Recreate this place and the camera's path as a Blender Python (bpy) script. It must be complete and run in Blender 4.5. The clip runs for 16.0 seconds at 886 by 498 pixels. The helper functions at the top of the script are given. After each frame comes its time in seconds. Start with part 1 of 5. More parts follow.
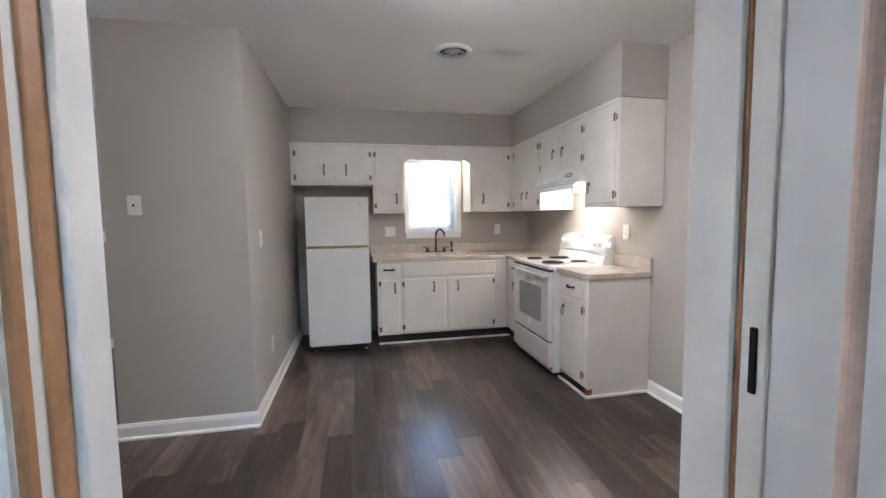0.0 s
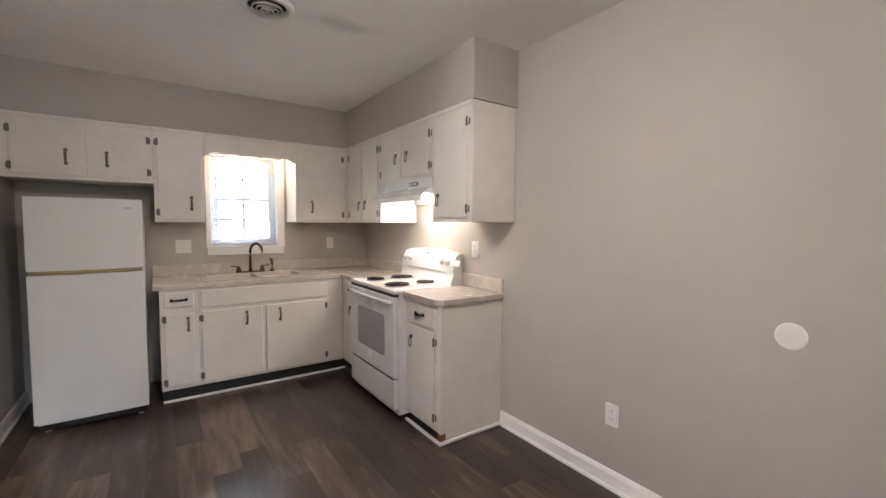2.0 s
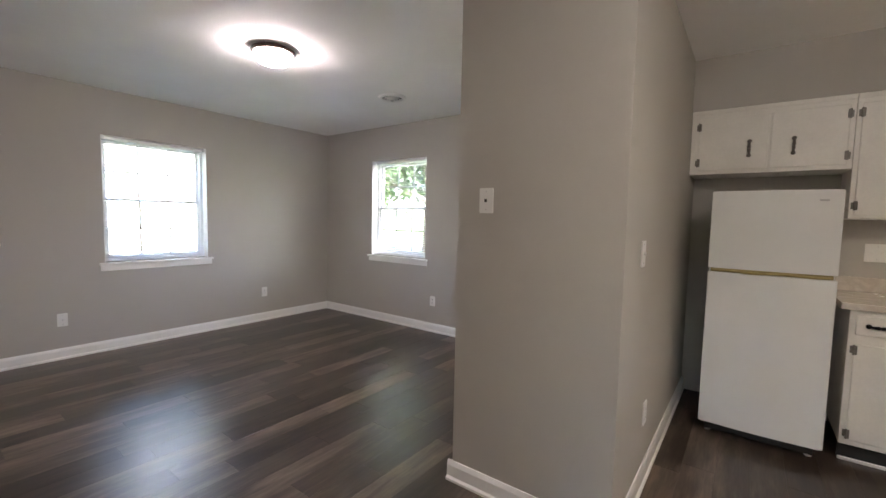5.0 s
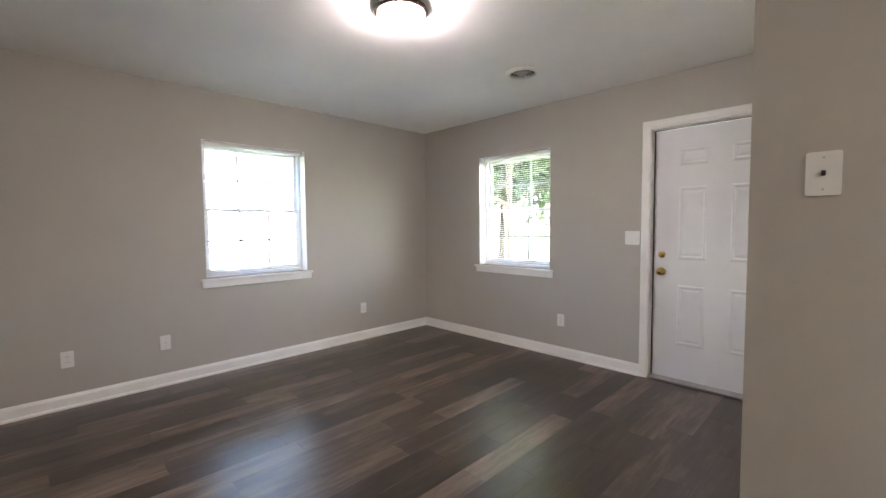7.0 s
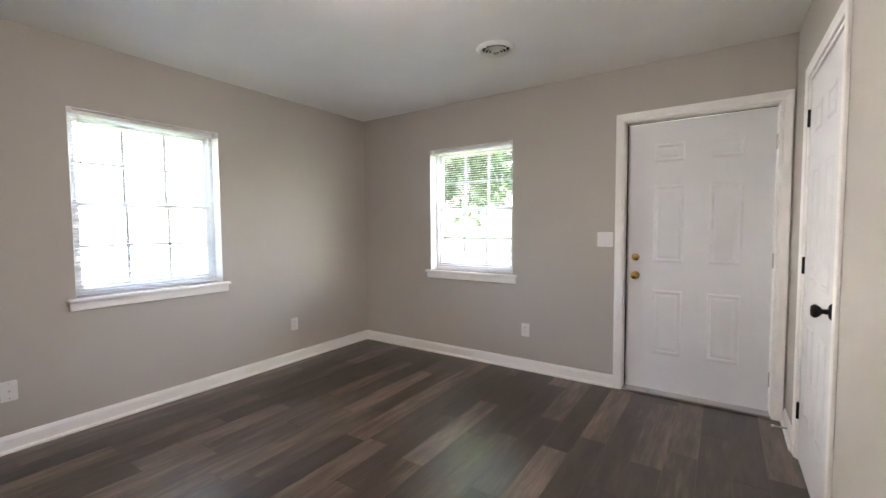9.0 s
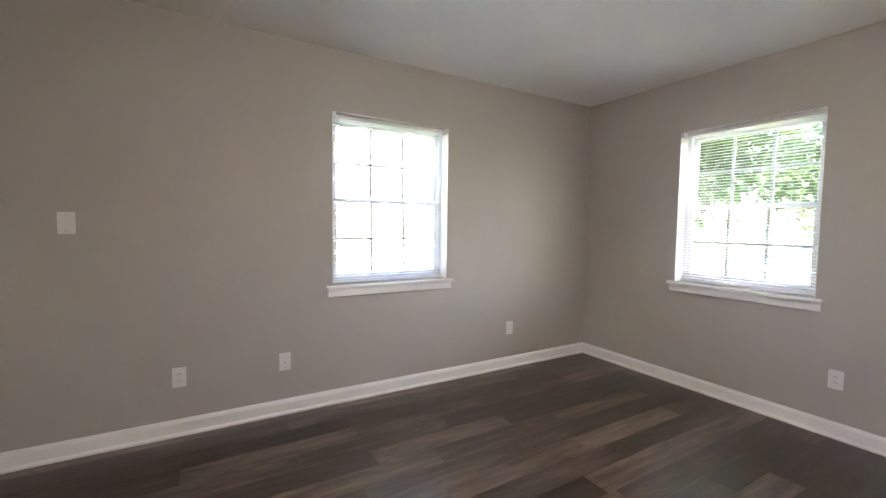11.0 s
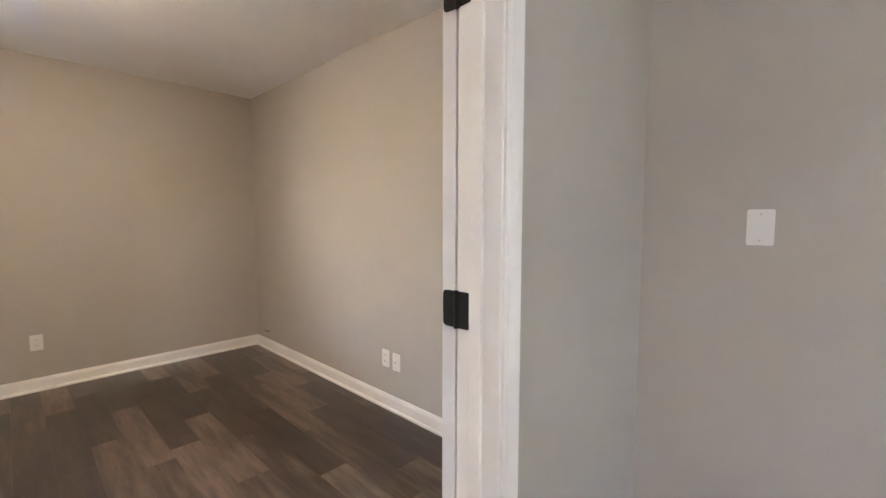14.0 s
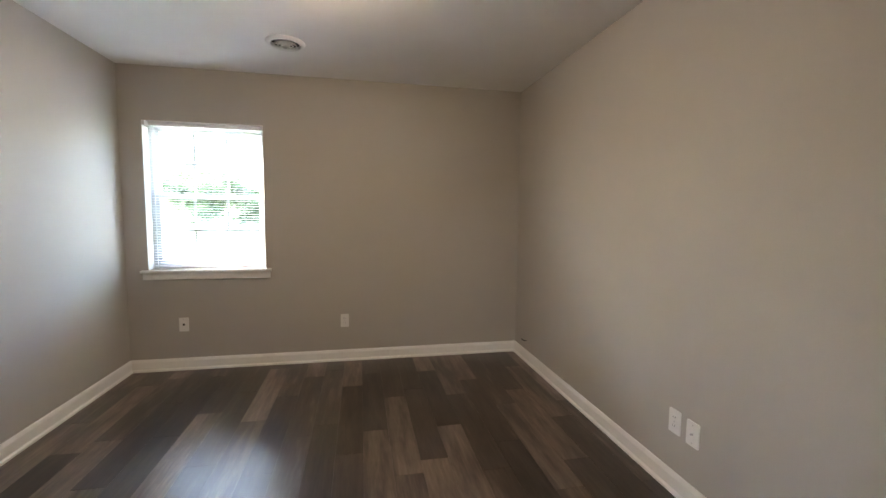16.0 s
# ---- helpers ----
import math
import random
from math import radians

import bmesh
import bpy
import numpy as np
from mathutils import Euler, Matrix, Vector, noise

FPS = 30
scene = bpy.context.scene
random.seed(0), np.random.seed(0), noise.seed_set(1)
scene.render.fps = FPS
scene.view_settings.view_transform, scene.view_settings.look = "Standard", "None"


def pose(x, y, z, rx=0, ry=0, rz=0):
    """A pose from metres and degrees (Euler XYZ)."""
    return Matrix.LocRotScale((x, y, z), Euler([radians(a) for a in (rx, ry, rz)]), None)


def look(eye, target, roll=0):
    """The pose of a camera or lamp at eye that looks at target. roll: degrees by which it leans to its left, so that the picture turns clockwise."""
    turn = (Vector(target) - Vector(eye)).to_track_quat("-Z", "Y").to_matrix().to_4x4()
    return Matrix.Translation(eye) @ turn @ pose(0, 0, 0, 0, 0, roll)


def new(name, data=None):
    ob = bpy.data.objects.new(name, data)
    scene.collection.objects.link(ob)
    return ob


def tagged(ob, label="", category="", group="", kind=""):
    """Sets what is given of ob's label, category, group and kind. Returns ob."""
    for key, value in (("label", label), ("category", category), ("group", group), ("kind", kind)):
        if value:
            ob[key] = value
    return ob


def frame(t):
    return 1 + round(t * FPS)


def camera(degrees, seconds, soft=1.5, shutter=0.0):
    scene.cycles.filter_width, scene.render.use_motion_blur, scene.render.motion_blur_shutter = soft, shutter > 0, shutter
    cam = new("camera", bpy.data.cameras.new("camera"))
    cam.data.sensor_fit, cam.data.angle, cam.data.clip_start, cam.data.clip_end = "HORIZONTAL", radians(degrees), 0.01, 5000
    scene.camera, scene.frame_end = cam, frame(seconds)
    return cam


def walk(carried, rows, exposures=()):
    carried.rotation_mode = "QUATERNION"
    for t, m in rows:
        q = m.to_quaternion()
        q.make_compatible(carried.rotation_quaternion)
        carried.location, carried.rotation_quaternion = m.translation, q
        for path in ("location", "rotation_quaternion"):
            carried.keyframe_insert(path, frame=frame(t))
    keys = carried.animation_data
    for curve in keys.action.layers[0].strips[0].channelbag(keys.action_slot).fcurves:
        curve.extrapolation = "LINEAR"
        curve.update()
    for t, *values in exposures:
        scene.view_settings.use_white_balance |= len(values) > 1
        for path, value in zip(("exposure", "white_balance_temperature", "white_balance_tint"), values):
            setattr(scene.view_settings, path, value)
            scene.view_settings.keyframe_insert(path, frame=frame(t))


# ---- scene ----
cam = camera(94.0, 16.0)
PATH = [
    (0, (0.804, 0.131, 1.322), (1.205, 2.084, 1.17), -0.7),
    (0.5, (0.884, 0.356, 1.333), (1.449, 2.27, 1.204), -0.4),
    (1, (0.941, 0.516, 1.344), (1.704, 2.36, 1.219), -0.1),
    (1.5, (0.97, 0.658, 1.362), (1.965, 2.389, 1.248), 0.1),
    (2, (0.991, 0.714, 1.369), (2.126, 2.357, 1.251), 0.3),
    (2.5, (1.026, 0.789, 1.353), (2.029, 2.515, 1.235), 0.7),
    (3, (1.019, 0.879, 1.348), (1.719, 2.749, 1.232), 1.1),
    (3.5, (0.988, 0.923, 1.347), (1.245, 2.903, 1.218), 0.9),
    (4, (0.917, 0.977, 1.381), (0.69, 2.958, 1.227), 0.7),
    (4.5, (0.722, 1.125, 1.337), (-0.007, 2.982, 1.201), 1.0),
    (5, (0.513, 1.215, 1.326), (-0.675, 2.817, 1.181), 1.2),
    (5.2, (0.427, 1.245, 1.326), (-0.918, 2.718, 1.175), 1.1),
    (7.3, (-0.528, 1.467, 1.282), (-1.948, 2.871, 1.172), -0.5),
    (7.5, (-0.605, 1.538, 1.292), (-1.942, 3.023, 1.181), -0.5),
    (8, (-0.773, 1.610, 1.289), (-1.872, 3.278, 1.182), -0.5),
    (10.3, (-1.277, 1.562, 1.275), (-2.623, 3.036, 1.16), 0.6),
    (10.5, (-1.339, 1.575, 1.282), (-2.802, 2.933, 1.162), 0.8),
    (11, (-1.511, 1.644, 1.28), (-3.232, 2.655, 1.163), 0.8),
    (11.5, (-1.686, 1.633, 1.258), (-3.584, 2.255, 1.146), 0.8),
    (12, (-1.947, 1.601, 1.278), (-3.94, 1.723, 1.166), 0.6),
    (12.5, (-2.164, 1.543, 1.303), (-4.124, 1.177, 1.15), 0.4),
    (13, (-2.387, 1.507, 1.286), (-4.212, 0.703, 1.143), 0.1),
    (13.5, (-2.548, 1.369, 1.294), (-4.211, 0.27, 1.128), -0.3),
    (14, (-2.704, 1.213, 1.288), (-4.153, -0.158, 1.142), 0.1),
    (14.5, (-2.821, 1.061, 1.301), (-4.06, -0.5, 1.136), 0.1),
    (15, (-2.95, 0.917, 1.296), (-3.925, -0.822, 1.139), 0.4),
    (15.5, (-2.971, 0.806, 1.319), (-3.691, -1.051, 1.144), 0.7),
    (16, (-2.956, 0.695, 1.325), (-3.348, -1.258, 1.157), 0.6),
]
EXPOSURE = [(0.0, 6.65, 5650, 16), (0.5, 6.6, 5900, 18), (1.5, 6.5, 6100, 18), (3.5, 6.55, 6200, 18), (5.0, 6.4, 6500, 16), (8.0, 6.65, 6650, 16),
            (10.5, 6.65, 6750, 17), (11.0, 6.55, 6750, 17), (12.0, 6.9, 6750, 18), (12.5, 6.95, 6700, 18), (13.5, 7.35, 6400, 17), (14.5, 7.3, 6200, 14), (15.0, 7.0, 6250, 13), (16.0, 6.7, 6200, 12)]
walk(cam, [(t, look(*p)) for t, *p in PATH], EXPOSURE)

# ---- world, sun, exposure ----
world = bpy.data.worlds.new("sky")
scene.world = world
world.use_nodes = True
wn = world.node_tree.nodes
sky = wn.new("ShaderNodeTexSky")
sky.sky_type, sky.sun_disc = "NISHITA", False
sky.sun_elevation, sky.sun_rotation = radians(48), radians(100)
sky.dust_density, sky.air_density = 4.0, 1.0
wn["Background"].inputs["Strength"].default_value = 0.075
world.node_tree.links.new(sky.outputs["Color"], wn["Background"].inputs["Color"])
sun = new("sun", bpy.data.lights.new("sun", "SUN"))
sun.data.energy, sun.data.angle, sun.data.color = 0.95, radians(12), (1.0, 0.96, 0.9)
sun.matrix_world = look((0, 0, 0), (-math.sin(radians(100)) * math.cos(radians(48)), -math.cos(radians(100)) * math.cos(radians(48)), -math.sin(radians(48))))

# ---- plan, metres ----
CEIL = 2.465
WEST, NORTH, EAST, SOUTH = -4.376, 5.0, 2.9, 0.68
STUB_W, STUB_E, STUB_S = -0.637, 0.136, 2.885
BED_W, BED_E, BED_S, BED_N = -4.435, -1.10, -3.045, 0.56
DOOR_BED = (-3.45, -2.66)
DOOR_START = (0.503, 1.315)


# ---- materials ----
def material(name, base, rough=0.5, metal=0.0):
    m = bpy.data.materials.new(name)
    m.use_nodes = True
    b = m.node_tree.nodes["Principled BSDF"]
    b.inputs["Base Color"].default_value = (*base, 1)
    b.inputs["Roughness"].default_value = rough
    b.inputs["Metallic"].default_value = metal
    return m


def node(m, kind, **values):
    n = m.node_tree.nodes.new(kind)
    for k, v in values.items():
        n.inputs[k].default_value = v
    return n


def link(m, a, b):
    m.node_tree.links.new(a, b)


def worn(name, base, rough=0.5, metal=0.0, spread=0.06, scale=3.0, fine=140.0, bump=0.05, depth=0.002, gloss=0.1):
    """Paint, metal or plastic with broad staining and fine grain, in metres."""
    m = material(name, base, rough, metal)
    b = m.node_tree.nodes["Principled BSDF"]
    co = node(m, "ShaderNodeTexCoord")
    big = node(m, "ShaderNodeTexNoise", Scale=scale, Detail=4.0, Roughness=0.6)
    small = node(m, "ShaderNodeTexNoise", Scale=fine, Detail=3.0, Roughness=0.6)
    geo = node(m, "ShaderNodeNewGeometry")
    link(m, geo.outputs["Position"], big.inputs["Vector"])
    link(m, geo.outputs["Position"], small.inputs["Vector"])
    ramp = node(m, "ShaderNodeMapRange")
    ramp.inputs["To Min"].default_value, ramp.inputs["To Max"].default_value = 1 - spread, 1 + spread
    ramp.inputs["From Min"].default_value, ramp.inputs["From Max"].default_value = 0.3, 0.7
    link(m, big.outputs["Fac"], ramp.inputs["Value"])
    fr = node(m, "ShaderNodeMapRange")
    fr.inputs["To Min"].default_value, fr.inputs["To Max"].default_value = 1 - spread * 0.5, 1 + spread * 0.5
    fr.inputs["From Min"].default_value, fr.inputs["From Max"].default_value = 0.3, 0.7
    link(m, small.outputs["Fac"], fr.inputs["Value"])
    mul = node(m, "ShaderNodeMath")
    mul.operation = "MULTIPLY"
    link(m, ramp.outputs["Result"], mul.inputs[0])
    link(m, fr.outputs["Result"], mul.inputs[1])
    tint = node(m, "ShaderNodeVectorMath")
    tint.operation = "SCALE"
    tint.inputs[0].default_value = base
    link(m, mul.outputs["Value"], tint.inputs["Scale"])
    link(m, tint.outputs["Vector"], b.inputs["Base Color"])
    rr = node(m, "ShaderNodeMapRange")
    rr.inputs["To Min"].default_value, rr.inputs["To Max"].default_value = max(rough - gloss, 0.02), min(rough + gloss, 1)
    link(m, big.outputs["Fac"], rr.inputs["Value"])
    link(m, rr.outputs["Result"], b.inputs["Roughness"])
    bp = node(m, "ShaderNodeBump", Strength=bump, Distance=depth)
    link(m, small.outputs["Fac"], bp.inputs["Height"])
    link(m, bp.outputs["Normal"], b.inputs["Normal"])
    return m


def glowing(name, colour, strength):
    m = material(name, colour, 0.4)
    b = m.node_tree.nodes["Principled BSDF"]
    b.inputs["Emission Color"].default_value = (*colour, 1)
    b.inputs["Emission Strength"].default_value = strength
    return m


def plank_wood(name):
    m = material(name, (0.06, 0.045, 0.036), 0.3)
    b = m.node_tree.nodes["Principled BSDF"]
    info = node(m, "ShaderNodeObjectInfo")
    co = node(m, "ShaderNodeTexCoord")
    shift = node(m, "ShaderNodeVectorMath")
    shift.operation = "SCALE"
    shift.inputs[0].default_value = (31.0, 57.0, 13.0)
    link(m, info.outputs["Random"], shift.inputs["Scale"])
    add = node(m, "ShaderNodeVectorMath")
    add.operation = "ADD"
    link(m, co.outputs["Object"], add.inputs[0])
    link(m, shift.outputs["Vector"], add.inputs[1])
    squash = node(m, "ShaderNodeVectorMath")
    squash.operation = "MULTIPLY"
    squash.inputs[1].default_value = (1.0, 0.08, 1.0)
    link(m, add.outputs["Vector"], squash.inputs[0])
    grain = node(m, "ShaderNodeTexNoise", Scale=70.0, Detail=6.0, Roughness=0.65)
    grain.inputs["Distortion"].default_value = 0.6
    link(m, squash.outputs["Vector"], grain.inputs["Vector"])
    cloud_co = node(m, "ShaderNodeVectorMath")
    cloud_co.operation = "MULTIPLY"
    cloud_co.inputs[1].default_value = (1.0, 0.14, 1.0)
    link(m, add.outputs["Vector"], cloud_co.inputs[0])
    cloud = node(m, "ShaderNodeTexNoise", Scale=17.0, Detail=5.0, Roughness=0.6)
    link(m, cloud_co.outputs["Vector"], cloud.inputs["Vector"])
    tone = node(m, "ShaderNodeValToRGB")
    tone.color_ramp.elements[0].position, tone.color_ramp.elements[0].color = 0.0, (*PLANK_DARK, 1)
    tone.color_ramp.elements[1].position, tone.color_ramp.elements[1].color = 1.0, (*PLANK_LIGHT, 1)
    e = tone.color_ramp.elements.new(0.55)
    e.color = (*PLANK_MID, 1)
    mix = node(m, "ShaderNodeMath")
    mix.operation = "MULTIPLY_ADD"
    mix.inputs[1].default_value = 1.15
    link(m, cloud.outputs["Fac"], mix.inputs[0])
    half = node(m, "ShaderNodeMath")
    half.operation = "MULTIPLY_ADD"
    half.inputs[1].default_value, half.inputs[2].default_value = 0.55, -0.31
    link(m, info.outputs["Random"], half.inputs[0])
    link(m, half.outputs["Value"], mix.inputs[2])
    link(m, mix.outputs["Value"], tone.inputs["Fac"])
    streak = node(m, "ShaderNodeMapRange")
    streak.inputs["From Min"].default_value, streak.inputs["From Max"].default_value = 0.3, 0.7
    streak.inputs["To Min"].default_value, streak.inputs["To Max"].default_value = 0.72, 1.25
    link(m, grain.outputs["Fac"], streak.inputs["Value"])
    col = node(m, "ShaderNodeVectorMath")
    col.operation = "SCALE"
    link(m, tone.outputs["Color"], col.inputs[0])
    link(m, streak.outputs["Result"], col.inputs["Scale"])
    link(m, col.outputs["Vector"], b.inputs["Base Color"])
    rr = node(m, "ShaderNodeMapRange")
    rr.inputs["To Min"].default_value, rr.inputs["To Max"].default_value = 0.29, 0.35
    link(m, cloud.outputs["Fac"], rr.inputs["Value"])
    link(m, rr.outputs["Result"], b.inputs["Roughness"])
    b.inputs["Specular IOR Level"].default_value = 0.6
    b.inputs["Coat Weight"].default_value, b.inputs["Coat Roughness"].default_value = 0.12, 0.25
    bp = node(m, "ShaderNodeBump", Strength=0.05, Distance=0.0006)
    link(m, grain.outputs["Fac"], bp.inputs["Height"])
    link(m, bp.outputs["Normal"], b.inputs["Normal"])
    return m


def laminate(name):
    """Cream laminate with soft marble clouds and thin veins."""
    m = worn(name, (0.62, 0.55, 0.46), 0.24, spread=0.08, scale=9.0, fine=90.0, bump=0.02)
    b = m.node_tree.nodes["Principled BSDF"]
    geo = node(m, "ShaderNodeNewGeometry")
    n = node(m, "ShaderNodeTexNoise", Scale=7.0, Detail=8.0, Roughness=0.62)
    n.inputs["Distortion"].default_value = 1.2
    link(m, geo.outputs["Position"], n.inputs["Vector"])
    r = node(m, "ShaderNodeValToRGB")
    r.color_ramp.elements[0].position, r.color_ramp.elements[0].color = 0.35, (0.64, 0.59, 0.52, 1)
    r.color_ramp.elements[1].position, r.color_ramp.elements[1].color = 0.68, (0.70, 0.64, 0.56, 1)
    e = r.color_ramp.elements.new(0.5)
    e.color = (0.55, 0.49, 0.42, 1)
    link(m, n.outputs["Fac"], r.inputs["Fac"])
    link(m, r.outputs["Color"], b.inputs["Base Color"])
    return m


def clear_glass(name):
    m = bpy.data.materials.new(name)
    m.use_nodes = True
    nt = m.node_tree
    nt.nodes.clear()
    out = nt.nodes.new("ShaderNodeOutputMaterial")
    mix = nt.nodes.new("ShaderNodeMixShader")
    tr = nt.nodes.new("ShaderNodeBsdfTransparent")
    tr.inputs["Color"].default_value = (0.96, 0.98, 0.97, 1)
    gl = nt.nodes.new("ShaderNodeBsdfGlossy")
    gl.inputs["Roughness"].default_value = 0.02
    lw = nt.nodes.new("ShaderNodeLayerWeight")
    lw.inputs["Blend"].default_value = 0.5
    steep = nt.nodes.new("ShaderNodeMath")
    steep.operation = "POWER"
    steep.inputs[1].default_value = 4.5
    gain = nt.nodes.new("ShaderNodeMath")
    gain.operation = "MULTIPLY_ADD"
    gain.inputs[1].default_value, gain.inputs[2].default_value = 0.8, 0.035
    nt.links.new(lw.outputs["Facing"], steep.inputs[0])
    nt.links.new(steep.outputs["Value"], gain.inputs[0])
    nt.links.new(gain.outputs["Value"], mix.inputs[0])
    nt.links.new(tr.outputs[0], mix.inputs[1])
    nt.links.new(gl.outputs[0], mix.inputs[2])
    nt.links.new(mix.outputs[0], out.inputs["Surface"])
    return m


def leafy(name, base):
    m = material(name, base, 0.55)
    b = m.node_tree.nodes["Principled BSDF"]
    geo = node(m, "ShaderNodeNewGeometry")
    mr = node(m, "ShaderNodeMapRange")
    mr.inputs["To Min"].default_value, mr.inputs["To Max"].default_value = 0.55, 1.6
    link(m, geo.outputs["Random Per Island"], mr.inputs["Value"])
    sc = node(m, "ShaderNodeVectorMath")
    sc.operation = "SCALE"
    sc.inputs[0].default_value = base
    link(m, mr.outputs["Result"], sc.inputs["Scale"])
    link(m, sc.outputs["Vector"], b.inputs["Base Color"])
    tr = node(m, "ShaderNodeBsdfTranslucent")
    link(m, sc.outputs["Vector"], tr.inputs["Color"])
    mix = node(m, "ShaderNodeMixShader", Fac=0.6)
    link(m, b.outputs["BSDF"], mix.inputs[1])
    link(m, tr.outputs["BSDF"], mix.inputs[2])
    link(m, mix.outputs["Shader"], m.node_tree.nodes["Material Output"].inputs["Surface"])
    return m


PLANK_DARK, PLANK_MID, PLANK_LIGHT = (0.009, 0.006, 0.0042), (0.058, 0.041, 0.030), (0.20, 0.152, 0.118)
WALL = worn("greige_wall_paint", (0.47, 0.444, 0.40), 0.72, spread=0.025, scale=1.3, fine=220.0, bump=0.10, depth=0.0015, gloss=0.06)
CEILING = worn("white_ceiling_paint", (0.88, 0.87, 0.85), 0.8, spread=0.03, scale=1.6, fine=160.0, bump=0.35, depth=0.003, gloss=0.05)


def soot(m, x, y, length, width, strength):
    """A soft dirty streak on a ceiling that trails from (x, y) along +x."""
    b = m.node_tree.nodes["Principled BSDF"]
    was = b.inputs["Base Color"].links[0].from_socket
    geo = node(m, "ShaderNodeNewGeometry")
    off = node(m, "ShaderNodeVectorMath")
    off.operation = "SUBTRACT"
    off.inputs[1].default_value = (x + length / 2, y, CEIL)
    link(m, geo.outputs["Position"], off.inputs[0])
    sc = node(m, "ShaderNodeVectorMath")
    sc.operation = "MULTIPLY"
    sc.inputs[1].default_value = (2 / length, 2 / width, 0)
    link(m, off.outputs["Vector"], sc.inputs[0])
    ln = node(m, "ShaderNodeVectorMath")
    ln.operation = "LENGTH"
    link(m, sc.outputs["Vector"], ln.inputs[0])
    n = node(m, "ShaderNodeTexNoise", Scale=9.0, Detail=4.0)
    link(m, geo.outputs["Position"], n.inputs["Vector"])
    ad = node(m, "ShaderNodeMath")
    ad.operation = "ADD"
    link(m, ln.outputs["Value"], ad.inputs[0])
    link(m, n.outputs["Fac"], ad.inputs[1])
    mr = node(m, "ShaderNodeMapRange")
    mr.interpolation_type = "SMOOTHSTEP"
    mr.inputs["From Min"].default_value, mr.inputs["From Max"].default_value = 0.45, 1.5
    mr.inputs["To Min"].default_value, mr.inputs["To Max"].default_value = 1 - strength, 1.0
    link(m, ad.outputs["Value"], mr.inputs["Value"])
    out = node(m, "ShaderNodeVectorMath")
    out.operation = "SCALE"
    link(m, was, out.inputs[0])
    link(m, mr.outputs["Result"], out.inputs["Scale"])
    link(m, out.outputs["Vector"], b.inputs["Base Color"])


soot(CEILING, 1.55, 2.97, 0.6, 0.28, 0.22)
TRIM = worn("white_trim_paint", (0.86, 0.85, 0.82), 0.35, spread=0.03, scale=5.0, fine=120.0, bump=0.05)
DOORPAINT = worn("white_door_paint", (0.74, 0.75, 0.76), 0.38, spread=0.02, scale=2.0, fine=180.0, bump=0.04)
CABINET = worn("off_white_cabinet_paint", (0.78, 0.75, 0.69), 0.42, spread=0.05, scale=4.0, fine=70.0, bump=0.12)
APPLIANCE = worn("white_enamel", (0.80, 0.80, 0.79), 0.25, spread=0.02, scale=3.0, fine=200.0, bump=0.02)
FRIDGE = worn("textured_white_enamel", (0.74, 0.735, 0.71), 0.38, spread=0.03, scale=3.0, fine=320.0, bump=0.15)
BLACK = worn("black_metal", (0.006, 0.0055, 0.0055), 0.6, 0.0, spread=0.15)
BLACK.node_tree.nodes["Principled BSDF"].inputs["Specular IOR Level"].default_value = 0.2
PEWTER = worn("antique_pewter", (0.17, 0.15, 0.13), 0.4, 0.4, spread=0.25, scale=40.0)
BRONZE = worn("oil_rubbed_bronze", (0.10, 0.075, 0.062), 0.27, 0.85, spread=0.2)
BRASS = worn("polished_brass", (0.62, 0.42, 0.14), 0.25, 1.0, spread=0.08)
STEEL = worn("satin_steel", (0.52, 0.51, 0.50), 0.3, 1.0, spread=0.05)
PLASTIC = worn("white_plastic", (0.80, 0.79, 0.76), 0.35, spread=0.02)
SLOT = material("dark_slot", (0.03, 0.028, 0.025), 0.6)
VINYL = worn("white_vinyl", (0.70, 0.70, 0.70), 0.35, spread=0.02)
GRILLE = worn("grey_window_bar", (0.43, 0.43, 0.44), 0.45, spread=0.03)
SLAT = worn("white_blind_slat", (0.82, 0.81, 0.80), 0.45, spread=0.02)
PLANK = plank_wood("dark_vinyl_plank")
SUBFLOOR = worn("dark_joint", (0.035, 0.028, 0.024), 0.8)
COUNTER = laminate("marbled_cream_laminate")
SINKM = worn("almond_sink_enamel", (0.62, 0.54, 0.46), 0.25, spread=0.04)
BROKEN = worn("broken_reddish_wood", (0.22, 0.075, 0.04), 0.7, spread=0.25, scale=30.0, fine=90.0, bump=0.4)
BAREWOOD = worn("bare_pine", (0.42, 0.22, 0.10), 0.6, spread=0.15, scale=12.0, fine=60.0, bump=0.2)
PINKISH = worn("pinkish_wood", (0.58, 0.44, 0.36), 0.5, spread=0.15, scale=14.0, fine=80.0, bump=0.2)
GLASS = clear_glass("window_glass")
OVENGLASS = worn("grey_oven_glass", (0.33, 0.335, 0.34), 0.15, spread=0.04)
COIL = worn("burner_coil", (0.025, 0.022, 0.02), 0.5, 0.4, spread=0.2)
GASKET = worn("yellowed_gasket", (0.42, 0.33, 0.13), 0.6, spread=0.2, scale=8.0)
# Black rubber, and the painted shade of toe kicks, range gaps and vent throats.
SEAL_SHADE = worn("dark_rubber_and_shade", (0.03, 0.03, 0.03), 0.7)
DOME_COOL = glowing("lit_frosted_glass", (1.0, 0.90, 0.89), 1.55)
DOME_DINING = glowing("lit_frosted_glass_dining", (1.0, 0.90, 0.80), 1.75)
DOME_WARM = glowing("lit_warm_frosted_glass", (1.0, 0.74, 0.49), 1.05)
BULB_WARM = glowing("lit_warm_bulb", (1.0, 0.86, 0.68), 0.95)
